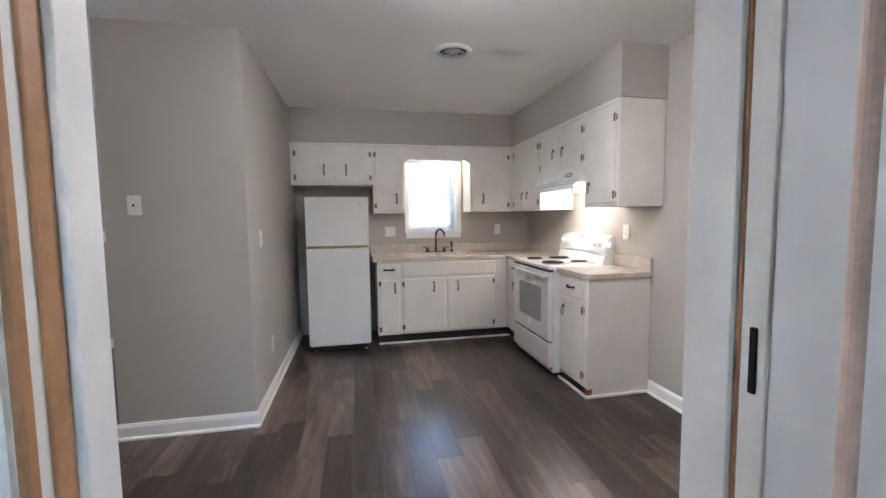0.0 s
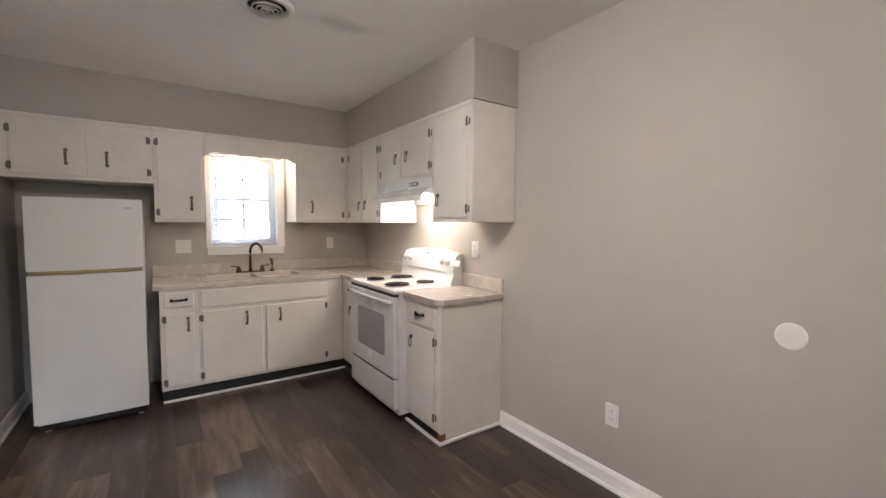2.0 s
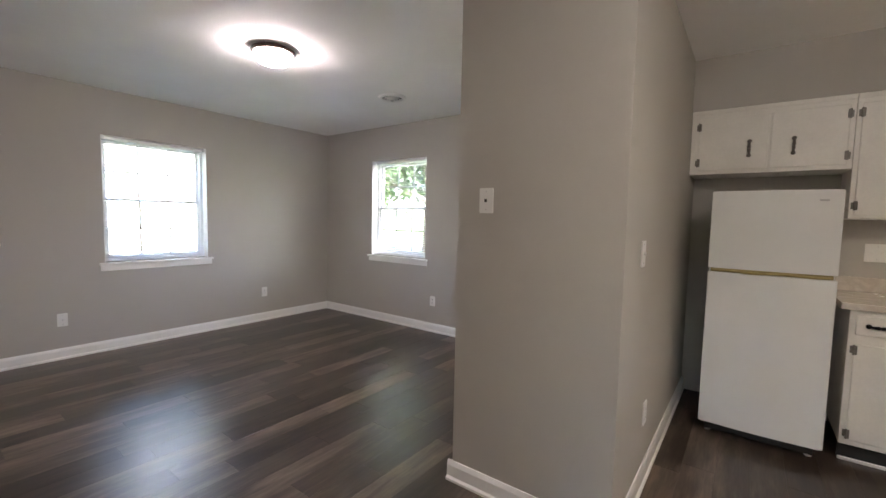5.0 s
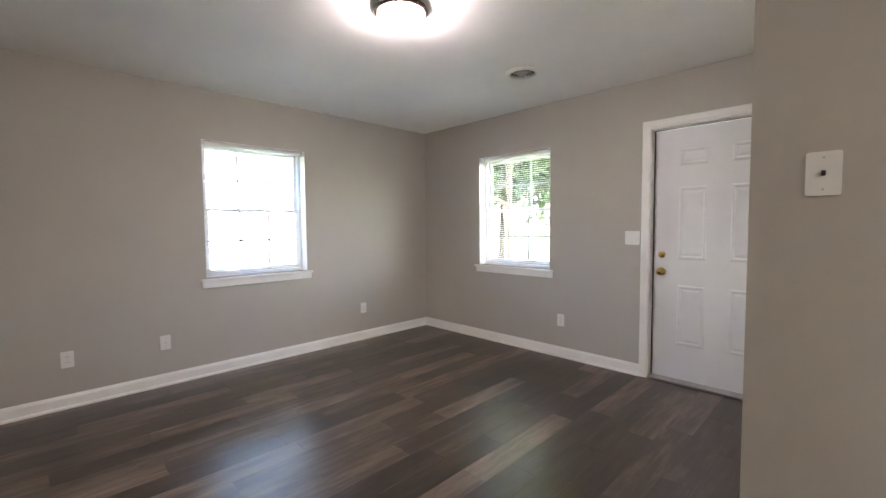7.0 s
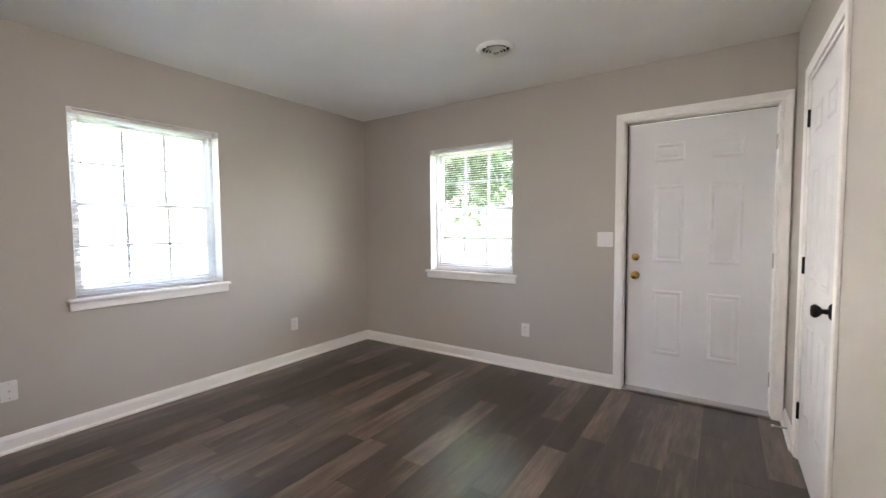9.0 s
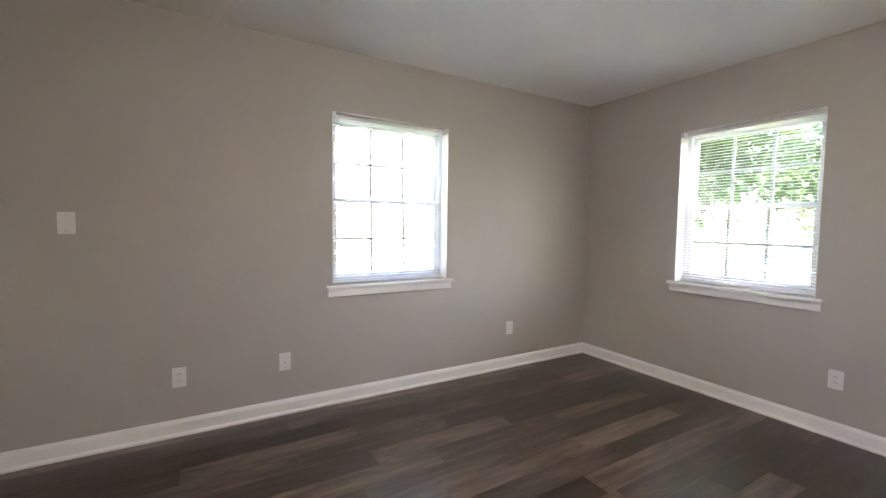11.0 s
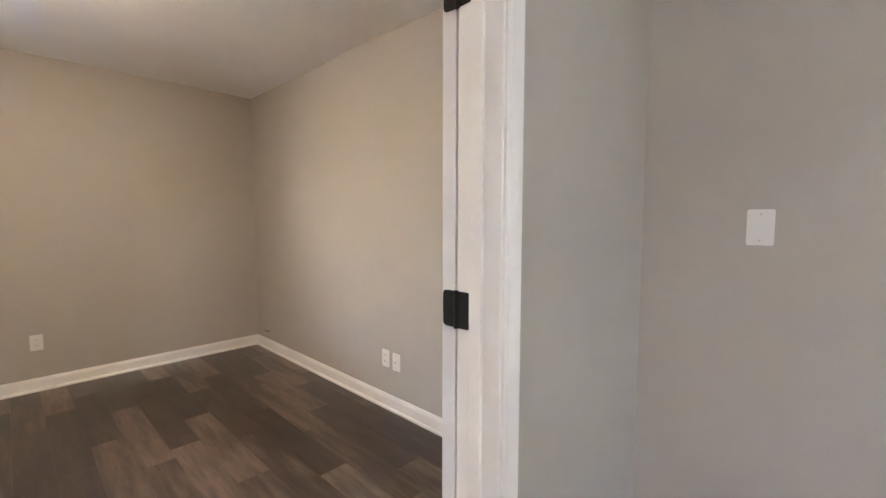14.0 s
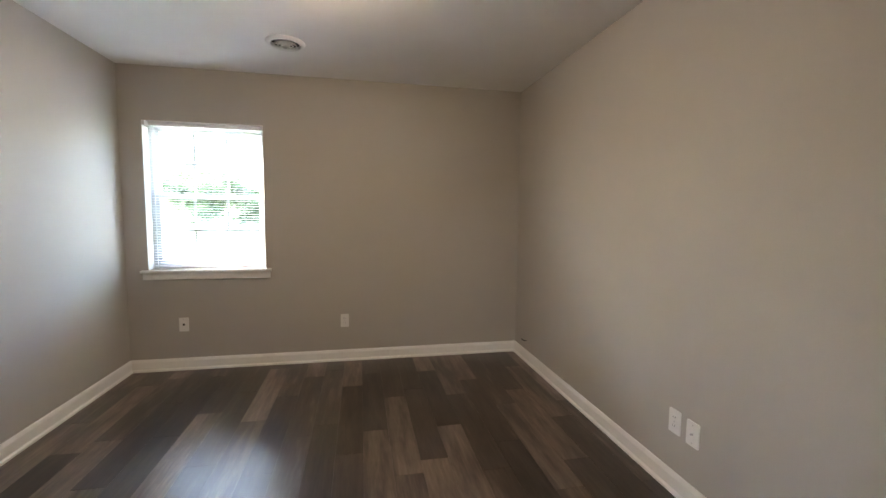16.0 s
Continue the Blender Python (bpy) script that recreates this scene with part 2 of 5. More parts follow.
BULB_SINK = glowing("lit_sink_bulb", (1.0, 0.76, 0.50), 1.5)
LAWN = worn("lawn", (0.055, 0.085, 0.028), 0.9, spread=0.3, scale=0.8, fine=40.0, bump=0.6, depth=0.03)
CONCRETE = worn("pale_concrete", (0.28, 0.27, 0.26), 0.9, spread=0.1, scale=0.7, fine=60.0, bump=0.3)
ASPHALT = worn("asphalt", (0.07, 0.07, 0.072), 0.9, spread=0.15, scale=0.7, fine=80.0, bump=0.4)
LEAF = leafy("leaf", (0.12, 0.17, 0.085))
BARK = worn("bark", (0.12, 0.09, 0.07), 0.9, spread=0.25, scale=6.0, fine=40.0, bump=0.8, depth=0.02)
SIDING = worn("white_siding", (0.82, 0.82, 0.80), 0.6, spread=0.04)
ROOFING = worn("grey_shingle", (0.16, 0.155, 0.15), 0.9, spread=0.2, scale=4.0)
CARPAINT = worn("slate_car_paint", (0.10, 0.13, 0.18), 0.25, 0.3, spread=0.03)
TYRE = worn("tyre_rubber", (0.02, 0.02, 0.02), 0.8)


# ---- building blocks ----
def mesh_of(name, bm, mat):
    me = bpy.data.meshes.new(name)
    bmesh.ops.recalc_face_normals(bm, faces=bm.faces[:])
    bm.to_mesh(me)
    bm.free()
    me.materials.append(mat)
    return me


def part(name, bm, mat, parent, label="", m=None, smooth=False):
    me = mesh_of(name, bm, mat)
    if smooth:
        for p in me.polygons:
            p.use_smooth = True
    return placed(name, me, parent, label, m)


def placed(name, me, parent, label="", m=None):
    ob = new(name, me)
    ob.parent = parent
    if m is not None:
        ob.matrix_basis = m
    if label:
        ob["label"] = label
    return ob


def thing(name, m, label, category, group="", kind=""):
    ob = new(name)
    ob.empty_display_size = 0.1
    ob.matrix_basis = m
    return tagged(ob, label, category, group, kind)


def box(bm, x0, x1, y0, y1, z0, z1, r=0.0, seg=2):
    c = bmesh.ops.create_cube(bm, size=1.0)["verts"]
    for v in c:
        v.co = Vector(((x0 + x1) / 2 + v.co.x * (x1 - x0), (y0 + y1) / 2 + v.co.y * (y1 - y0), (z0 + z1) / 2 + v.co.z * (z1 - z0)))
    if r > 0:
        edges = list({e for v in c for e in v.link_edges})
        bmesh.ops.bevel(bm, geom=edges, offset=r, segments=seg, affect="EDGES", profile=0.5)
    return bm


def block(x0, x1, y0, y1, z0, z1, r=0.0, seg=2):
    return box(bmesh.new(), x0, x1, y0, y1, z0, z1, r, seg)


def rod(bm, a, b, r0, r1=None, n=14, caps=True):
    """A round bar from a to b."""
    a, b = Vector(a), Vector(b)
    m = Matrix.Translation((a + b) / 2) @ (b - a).to_track_quat("Z", "Y").to_matrix().to_4x4()
    bmesh.ops.create_cone(bm, cap_ends=caps, segments=n, radius1=r0, radius2=r0 if r1 is None else r1, depth=(b - a).length, matrix=m)
    return bm


def lathe(bm, profile, n=32, m=Matrix()):
    """A solid of revolution about z, from pairs (radius, height)."""
    rings = []
    for r, z in profile:
        rings.append([bm.verts.new(m @ Vector((r * math.cos(2 * math.pi * i / n), r * math.sin(2 * math.pi * i / n), z))) for i in range(n)])
    for a, b in zip(rings, rings[1:]):
        for i in range(n):
            bm.faces.new((a[i], a[(i + 1) % n], b[(i + 1) % n], b[i]))
    return bm


def tube(bm, points, r, n=10):
    """A round tube along a smooth line of points."""
    pts = [Vector(p) for p in points]
    rings = []
    for i, p in enumerate(pts):
        d = (pts[min(i + 1, len(pts) - 1)] - pts[max(i - 1, 0)]).normalized()
        q = d.to_track_quat("Z", "Y")
        rr = r[i] if isinstance(r, (list, tuple)) else r
        rings.append([bm.verts.new(p + q @ Vector((rr * math.cos(2 * math.pi * k / n), rr * math.sin(2 * math.pi * k / n), 0))) for k in range(n)])
    for a, b in zip(rings, rings[1:]):
        for k in range(n):
            bm.faces.new((a[k], a[(k + 1) % n], b[(k + 1) % n], b[k]))
    bm.faces.new(rings[0][::-1])
    bm.faces.new(rings[-1])
    return bm


def outline(bm, pts, y0, y1):
    """A slab between y0 and y1 with the outline pts in x and z."""
    a = [bm.verts.new((x, y0, z)) for x, z in pts]
    b = [bm.verts.new((x, y1, z)) for x, z in pts]
    bm.faces.new(a)
    bm.faces.new(b[::-1])
    for i in range(len(pts)):
        j = (i + 1) % len(pts)
        bm.faces.new((a[i], b[i], b[j], a[j]))
    return bm


def rounded(w, h, r, seg=4):
    """A rounded rectangle's outline about the origin."""
    pts = []
    for cx, cz, a0 in ((w / 2 - r, h / 2 - r, 0), (-w / 2 + r, h / 2 - r, 90), (-w / 2 + r, -h / 2 + r, 180), (w / 2 - r, -h / 2 + r, 270)):
        for k in range(seg + 1):
            a = radians(a0 + 90 * k / seg)
            pts.append((cx + r * math.cos(a), cz + r * math.sin(a)))
    return pts


# ---- walls, floor, ceiling ----
def wall(name, m, length, thick, holes=(), label="", z0=0.0, z1=CEIL, mat=None):
    """A wall along x from 0, its room face at y = 0, its body towards +y, with holes (x0, x1, z0, z1) through it."""
    bm = bmesh.new()
    xs = sorted({0.0, length, *(h[0] for h in holes), *(h[1] for h in holes)})
    zs = sorted({z0, z1, *(h[2] for h in holes), *(h[3] for h in holes)})
    solid = {}
    for i in range(len(xs) - 1):
        for k in range(len(zs) - 1):
            cx, cz = (xs[i] + xs[i + 1]) / 2, (zs[k] + zs[k + 1]) / 2
            solid[i, k] = not any(a < cx < b and lo < cz < hi for a, b, lo, hi in holes)
    verts = {}

    def vert(i, y, k):
        if (i, y, k) not in verts:
            verts[i, y, k] = bm.verts.new((xs[i], y * thick, zs[k]))
        return verts[i, y, k]

    for (i, k), full in solid.items():
        if not full:
            continue
        for y in (0, 1):
            bm.faces.new([vert(*p) for p in ((i, y, k), (i + 1, y, k), (i + 1, y, k + 1), (i, y, k + 1))])
        for di, dk, e in ((-1, 0, ((i, k), (i, k + 1))), (1, 0, ((i + 1, k), (i + 1, k + 1))), (0, -1, ((i, k), (i + 1, k))), (0, 1, ((i, k + 1), (i + 1, k + 1)))):
            if not solid.get((i + di, k + dk), False):
                (a, b), (c, d) = e
                bm.faces.new([vert(*p) for p in ((a, 0, b), (c, 0, d), (c, 1, d), (a, 1, b))])
    ob = new(name, mesh_of(name, bm, mat or WALL))
    ob.matrix_basis = m
    return tagged(ob, label or "smooth greige painted plaster wall", "wall", kind="structure")


WIN_LO, WIN_HI = 0.845, 2.045
T = 0.17
wall("wall_north", pose(WEST - T, NORTH, 0), EAST - WEST + 2 * T, T,
     [(-3.46 - WEST + T, -2.555 - WEST + T, WIN_LO, WIN_HI), (-1.63 - WEST + T, -0.71 - WEST + T, 0, 2.06), (1.395 - WEST + T, 1.975 - WEST + T, 1.165, 2.03)])
wall("wall_west", pose(WEST, SOUTH - 0.12, 0, 0, 0, 90), NORTH - SOUTH + 0.12, T, [(2.435 - SOUTH + 0.12, 3.365 - SOUTH + 0.12, WIN_LO, WIN_HI)])
wall("wall_east", pose(EAST, NORTH, 0, 0, 0, -90), NORTH - BED_S, T)
wall("wall_south", pose(EAST, SOUTH, 0, 0, 0, 180), EAST - WEST, 0.12,
     [(EAST - DOOR_START[1] - 0.02, EAST - DOOR_START[0] + 0.02, 0, 2.06), (EAST - DOOR_BED[1] - 0.02, EAST - DOOR_BED[0] + 0.02, 0, 2.06)])
wall("wall_bedroom_west", pose(BED_W, BED_S - T, 0, 0, 0, 90), BED_N - BED_S + T, T)
# The 1.8 m hole is for the added, unseen window.
wall("wall_bedroom_south", pose(EAST + T, BED_S, 0, 0, 0, 180), EAST + T - BED_W, T, [(EAST + T - 2.25, EAST + T - 0.45, WIN_LO, WIN_HI), (EAST + T + 1.262, EAST + T + 2.165, WIN_LO, WIN_HI)])
wall("wall_bedroom_east", pose(BED_E, BED_N, 0, 0, 0, -90), BED_N - BED_S, 0.12)
wall("wall_closet_south", pose(STUB_W, STUB_S, 0), STUB_E - STUB_W, 0.1)
wall("wall_closet_west", pose(STUB_W, NORTH, 0, 0, 0, -90), NORTH - STUB_S - 0.1, 0.1, [(0.5, 1.3, 0, 2.05)])
wall("wall_closet_east", pose(STUB_E, STUB_S + 0.1, 0, 0, 0, 90), NORTH - STUB_S - 0.1, 0.1)

bm = block(WEST - T, EAST + T, BED_S - T, NORTH + T, CEIL, CEIL + 0.12)
tagged(new("ceiling", mesh_of("ceiling", bm, CEILING)), "flat white ceiling with a light stipple", "ceiling", kind="structure")

# soffits over the wall cabinets
SOF_Y, SOF_X, CAB_TOP = 4.655, 2.55, 2.115
bm = block(STUB_E, EAST, SOF_Y, NORTH, CAB_TOP, CEIL)
tagged(new("soffit_north", mesh_of("soffit_north", bm, WALL)), "greige painted soffit above the wall cabinets", "soffit", kind="structure")
bm = block(SOF_X - 0.006, EAST, 2.648, SOF_Y, CAB_TOP, CEIL)
tagged(new("soffit_east", mesh_of("soffit_east", bm, WALL)), "greige painted soffit above the range wall cabinets", "soffit", kind="structure")


def skirting(name, m, length, h=0.1):
    """A baseboard with an eased top and a shoe strip, along x, its back at y = 0, towards -y."""
    prof = [(0, 0), (-0.024, 0), (-0.024, 0.012), (-0.014, 0.022), (-0.014, h - 0.022), (-0.010, h - 0.010), (-0.006, h), (0, h)]
    bm = bmesh.new()
    a = [bm.verts.new((0, y, z)) for y, z in prof]
    b = [bm.verts.new((length, y, z)) for y, z in prof]
    bm.faces.new(a)
    bm.faces.new(b[::-1])
    for i in range(len(prof)):
        j = (i + 1) % len(prof)
        bm.faces.new((a[i], b[i], b[j], a[j]))
    ob = new(name, mesh_of(name, bm, TRIM))
    ob.matrix_basis = m
    return tagged(ob, "white painted wooden baseboard with shoe moulding", "baseboard", "baseboards", "structure")


CAS = 0.062
skirting("baseboard", pose(WEST, NORTH, 0), -1.63 - CAS - WEST)
skirting("baseboard", pose(WEST, SOUTH, 0, 0, 0, 90), NORTH - SOUTH)
skirting("baseboard", pose(DOOR_BED[0] - CAS, SOUTH, 0, 0, 0, 180), DOOR_BED[0] - CAS - WEST)
skirting("baseboard", pose(DOOR_START[0] - CAS, SOUTH, 0, 0, 0, 180), DOOR_START[0] - DOOR_BED[1] - 2 * CAS)
skirting("baseboard", pose(EAST, SOUTH, 0, 0, 0, 180), EAST - DOOR_START[1] - CAS)
skirting("baseboard", pose(EAST, 2.76, 0, 0, 0, -90), 2.76 - SOUTH)
skirting("baseboard", pose(STUB_W - 0.024, STUB_S, 0), STUB_E - STUB_W + 0.048)
skirting("baseboard", pose(STUB_E, STUB_S, 0, 0, 0, 90), NORTH - STUB_S)
skirting("baseboard", pose(STUB_W, 3.7 - CAS, 0, 0, 0, -90), 3.7 - CAS - STUB_S)
skirting("baseboard", pose(STUB_W, NORTH - 0.03, 0, 0, 0, -90), 0.47 - CAS)
skirting("baseboard", pose(BED_W, BED_S, 0, 0, 0, 90), BED_N - BED_S)
skirting("baseboard", pose(BED_E, BED_S, 0, 0, 0, 180), BED_E - BED_W)
skirting("baseboard", pose(BED_E, BED_N, 0, 0, 0, -90), BED_N - BED_S)


# ---- windows ----
def window(name, m, w, lo, hi, label, apron=True, cols=3):
    """A double-hung window in a wall opening of width w about x = 0; the room is towards -y."""
    win = thing(name, m, label, "window", "windows", "structure")
    h = hi - lo
    fr = bmesh.new()
    y0, y1 = 0.10, 0.165
    f = 0.032
    box(fr, -w / 2, -w / 2 + f, y0, y1, lo, hi, 0.003)
    box(fr, w / 2 - f, w / 2, y0, y1, lo, hi, 0.003)
    box(fr, -w / 2 + f, w / 2 - f, y0, y1, hi - f, hi, 0.003)
    box(fr, -w / 2 + f, w / 2 - f, y0, y1, lo, lo + f, 0.003)
    part("window_frame", fr, VINYL, win)
    mid = lo + h * 0.5
    for which, a, b, ya in (("upper_sash", mid - 0.012, hi - f, 0.135), ("lower_sash", lo + f, mid + 0.018, 0.106)):
        s = bmesh.new()
        g = 0.034
        xa, xb = -w / 2 + f, w / 2 - f
        box(s, xa, xa + g, ya, ya + 0.026, a, b, 0.003)
        box(s, xb - g, xb, ya, ya + 0.026, a, b, 0.003)
        box(s, xa + g, xb - g, ya, ya + 0.026, b - g, b, 0.003)
        box(s, xa + g, xb - g, ya, ya + 0.026, a, a + g, 0.003)
        sash = part(which, s, VINYL, win)
        part("pane", block(xa + g - 0.004, xb - g + 0.004, ya + 0.011, ya + 0.014, a + g - 0.004, b - g + 0.004), GLASS, sash).visible_shadow = False
        for k in range(1, cols):
            x = xa + g + (xb - xa - 2 * g) * k / cols
            part("muntin", block(x - 0.011, x + 0.011, ya + 0.015, ya + 0.021, a + g, b - g), GRILLE, sash)
        z = (a + b) / 2
        part("muntin", block(xa + g, xb - g, ya + 0.0155, ya + 0.0205, z - 0.011, z + 0.011), GRILLE, sash)
    if apron:
        s = block(-w / 2 - 0.045, w / 2 + 0.045, -0.042, 0.0, lo - 0.022, lo, 0.005)
        box(s, -w / 2 + 0.001, w / 2 - 0.001, 0.0, 0.10, lo - 0.018, lo - 0.001)
        part("window_sill", s, TRIM, win, "white painted sill board")
        part("apron", block(-w / 2 - 0.035, w / 2 + 0.035, -0.018, -0.001, lo - 0.078, lo - 0.022, 0.003), TRIM, win)
    lin = bmesh.new()
    box(lin, -w / 2 + 0.0005, -w / 2 + 0.004, 0.001, 0.099, lo, hi)
    box(lin, w / 2 - 0.004, w / 2 - 0.0005, 0.001, 0.099, lo, hi)
    box(lin, -w / 2 + 0.004, w / 2 - 0.004, 0.001, 0.099, hi - 0.004, hi - 0.0005)
    part("lining", lin, TRIM, win)
    return win


SLAT_MESH = {}


def blind(m, w, lo, hi, label):
    """A mini blind let fully down, its slats open, hung inside a window opening."""
    b = thing("window_blind", m, label, "blind", "window blinds")
    w = w - 0.03
    part("headrail", block(-w / 2, w / 2, 0.045, 0.078, hi - 0.034, hi - 0.006, 0.003), SLAT, b)
    part("bottom_rail", block(-w / 2, w / 2, 0.05, 0.074, lo + 0.008, lo + 0.020, 0.004), SLAT, b)
    for s in (-1, 1):
        x0, x1 = sorted((s * (w / 2 - 0.012), s * (w / 2 + 0.011)))
        part("bracket", block(x0, x1, -0.004, 0.079, hi - 0.042, hi - 0.005, 0.003), VINYL, b, "white box bracket")
    key = round(w, 3)
    if key not in SLAT_MESH:
        bm = bmesh.new()
        prof = [(-0.0125, -0.0014), (-0.005, 0.0006), (0.005, 0.0006), (0.0125, -0.0014)]
        up = [[bm.verts.new((x, y, z + 0.0004)) for y, z in prof] for x in (-w / 2, w / 2)]
        dn = [[bm.verts.new((x, y, z - 0.0004)) for y, z in prof] for x in (-w / 2, w / 2)]
        for r in (up, dn):
            for i in range(3):
                bm.faces.new((r[0][i], r[1][i], r[1][i + 1], r[0][i + 1]))
        for i in (0, 3):
            bm.faces.new((up[0][i], up[1][i], dn[1][i], dn[0][i]))
        SLAT_MESH[key] = mesh_of("slat", bm, SLAT)
    z = lo + 0.032
    while z < hi - 0.04:
        placed("slat", SLAT_MESH[key], b, "", pose(0, 0.062, z, 4, 0, 0))
        z += 0.0215
    for x in (-w * 0.32, w * 0.32):
        part("ladder_cord", rod(bmesh.new(), (x, 0.049, lo + 0.01), (x, 0.049, hi - 0.03), 0.0008, n=5), SLAT, b)
    part("tilt_wand", rod(bmesh.new(), (-w * 0.44, 0.040, hi - 0.45), (-w * 0.44, 0.043, hi - 0.03), 0.0035, n=6), PLASTIC, b)
    return b


def window_set(name, m, w, lo, hi, where, apron=True):
    window(name, m, w, lo, hi, "white double-hung window with muntin bars " + where, apron, 3 if w > 0.8 else 2)
    blind(m, w, lo, hi, "white metal mini blind with open slats " + where)


window_set("window_north", pose(-3.0075, NORTH, 0), 0.905, WIN_LO, WIN_HI, "beside the front door")
window_set("window_west", pose(WEST, 2.90, 0, 0, 0, 90), 0.93, WIN_LO, WIN_HI, "in the living room wall")
window_set("window_bedroom", pose(-1.7135, BED_S, 0, 0, 0, 180), 0.903, WIN_LO, WIN_HI, "in the bedroom wall")
# Unseen window, added so that daylight reaches the start and the dining area.
window_set("window_added", pose(1.35, BED_S, 0, 0, 0, 180), 1.8, WIN_LO, WIN_HI, "added out of view to light the room behind")
window_set("window_kitchen", pose(1.685, NORTH, 0), 0.58, 1.165, 2.03, "over the kitchen sink", apron=False)
ob = thing("window_sill", pose(1.685, NORTH, 1.165), "white painted sill board under the kitchen window", "sill", kind="structure")
part("sill_board", block(-0.335, 0.345, -0.03, 0.0, -0.022, 0.0, 0.004), TRIM, ob)
part("sill_board", block(-0.289, 0.289, 0.0, 0.10, -0.018, -0.001), TRIM, ob)
part("apron", block(-0.325, 0.335, -0.016, -0.001, -0.085, -0.022, 0.003), TRIM, ob)
part("side_casing", block(-0.335, -0.29, -0.016, -0.001, 0.0, 0.87, 0.003), TRIM, ob)
part("side_casing", block(0.29, 0.345, -0.016, -0.001, 0.0, 0.87, 0.003), TRIM, ob)


# ---- doors ----
def moulding(bm, x0, x1, z0, z1, y, out):
    """A raised panel with a sunken border on the face at y; out is -1 or 1."""
    rings = ((0.0, 0.0002), (0.010, 0.0055), (0.020, 0.005), (0.029, 0.0008), (0.050, 0.0045))
    last = None
    for inset, proud in rings:
        yy = y + out * proud
        ring = [bm.verts.new(p) for p in ((x0 + inset, yy, z0 + inset), (x1 - inset, yy, z0 + inset), (x1 - inset, yy, z1 - inset), (x0 + inset, yy, z1 - inset))]
        if last:
            for i in range(4):
                bm.faces.new((last[i], last[(i + 1) % 4], ring[(i + 1) % 4], ring[i]))
        last = ring
    bm.faces.new(last)
    return bm


def six_panel(parent, w, h, t, mat, name="leaf", stile=0.205):
    leaf = part(name, block(0, w, 0, t, 0, h, 0.002), mat, parent)
    cols = ((w * stile, w * 0.425), (w * 0.595, w * (1 - stile) if stile < 0.2 else w * 0.815))
    rows = ((0.285, 0.775), (0.985, 1.565), (1.735, 1.87))
    for a, b in cols:
        for z0, z1 in rows:
            for y, out in ((0, -1), (t, 1)):
                part("panel", moulding(bmesh.new(), a, b, z0 * h / 2.03, z1 * h / 2.03, y, out), mat, leaf)
    return leaf


def knob_set(parent, m, mat, label, lock=False):
    k = part("knob", lathe(bmesh.new(), [(0.0, 0.0), (0.032, 0.0), (0.032, 0.005), (0.026, 0.009), (0.011, 0.012), (0.010, 0.03), (0.018, 0.036), (0.026, 0.046), (0.027, 0.056), (0.020, 0.064), (0.0, 0.066)], 24), mat, parent, label, m, True)
    return k


def casing(m, w, h, name, width=CAS):
    """A door casing round an opening of width w about x = 0, on the face y = 0, towards -y."""
    c = thing(name, m, "white painted moulded door casing", "casing", "door casings", "structure")
    prof = [(0.0, -0.001), (0.0, -0.010), (0.006, -0.013), (0.018, -0.010), (0.040, -0.015), (width - 0.006, -0.016), (width, -0.012), (width, -0.001)]

    def leg(sign):
        bm = bmesh.new()
        a = [bm.verts.new((sign * (w / 2 + u), y, 0)) for u, y in prof]
        b = [bm.verts.new((sign * (w / 2 + u), y, h + u)) for u, y in prof]
        for i in range(len(prof)):
            j = (i + 1) % len(prof)
            bm.faces.new((a[i], b[i], b[j], a[j]))
        bm.faces.new(a)
        bm.faces.new(b[::-1])
        return bm

    part("casing_leg", leg(-1), TRIM, c)
    part("casing_leg", leg(1), TRIM, c)
    bm = bmesh.new()
    a = [bm.verts.new((-w / 2 - u, y, h + u)) for u, y in prof]
    b = [bm.verts.new((w / 2 + u, y, h + u)) for u, y in prof]
    for i in range(len(prof)):
        j = (i + 1) % len(prof)
        bm.faces.new((a[i], b[i], b[j], a[j]))
    bm.faces.new(a)
    bm.faces.new(b[::-1])
    part("casing_head", bm, TRIM, c)
    return c


def door_lining(m, w, h, depth, stop, name, edges=(), far_stop=None, far_groove_shade=()):
    """Jambs and stops inside an opening of clear width w; y runs from the near face to depth."""
    c = thing(name, m, "white painted door jamb with stop strips", "door jamb", kind="structure")
    for s in (-1, 1):
        x0, x1 = sorted((s * w / 2, s * (w / 2 + 0.0195)))
        part("jamb", block(x0, x1, -0.003, depth + 0.003, 0.0, h + 0.019, 0.002), TRIM, c)
        x0, x1 = sorted((s * (w / 2 - 0.011), s * (w / 2 - 0.0005)))
        y0, y1 = stop if s > 0 or not far_stop else far_stop
        part("stop", block(x0, x1, y0, y1, 0.0, h - 0.001, 0.002), TRIM, c)
        # Near side: bare wood. Far side: a brown strip paints a groove's shade.
        for y0, y1 in (edges if s > 0 else far_groove_shade):
            x0, x1 = sorted((s * (w / 2 - 0.0035), s * (w / 2 + 0.006)))
            part("bare_edge_and_groove", block(x0, x1, y0, y1, 0.0, h, 0.003), BAREWOOD, c, "bare unpainted wood edge, on the far jamb brown for a shaded groove")
    part("head", block(-w / 2, w / 2, -0.003, depth + 0.003, h, h + 0.019, 0.002), TRIM, c)
    part("stop", block(-w / 2 + 0.011, w / 2 - 0.011, stop[0], stop[1], h - 0.011, h, 0.002), TRIM, c)
    return c


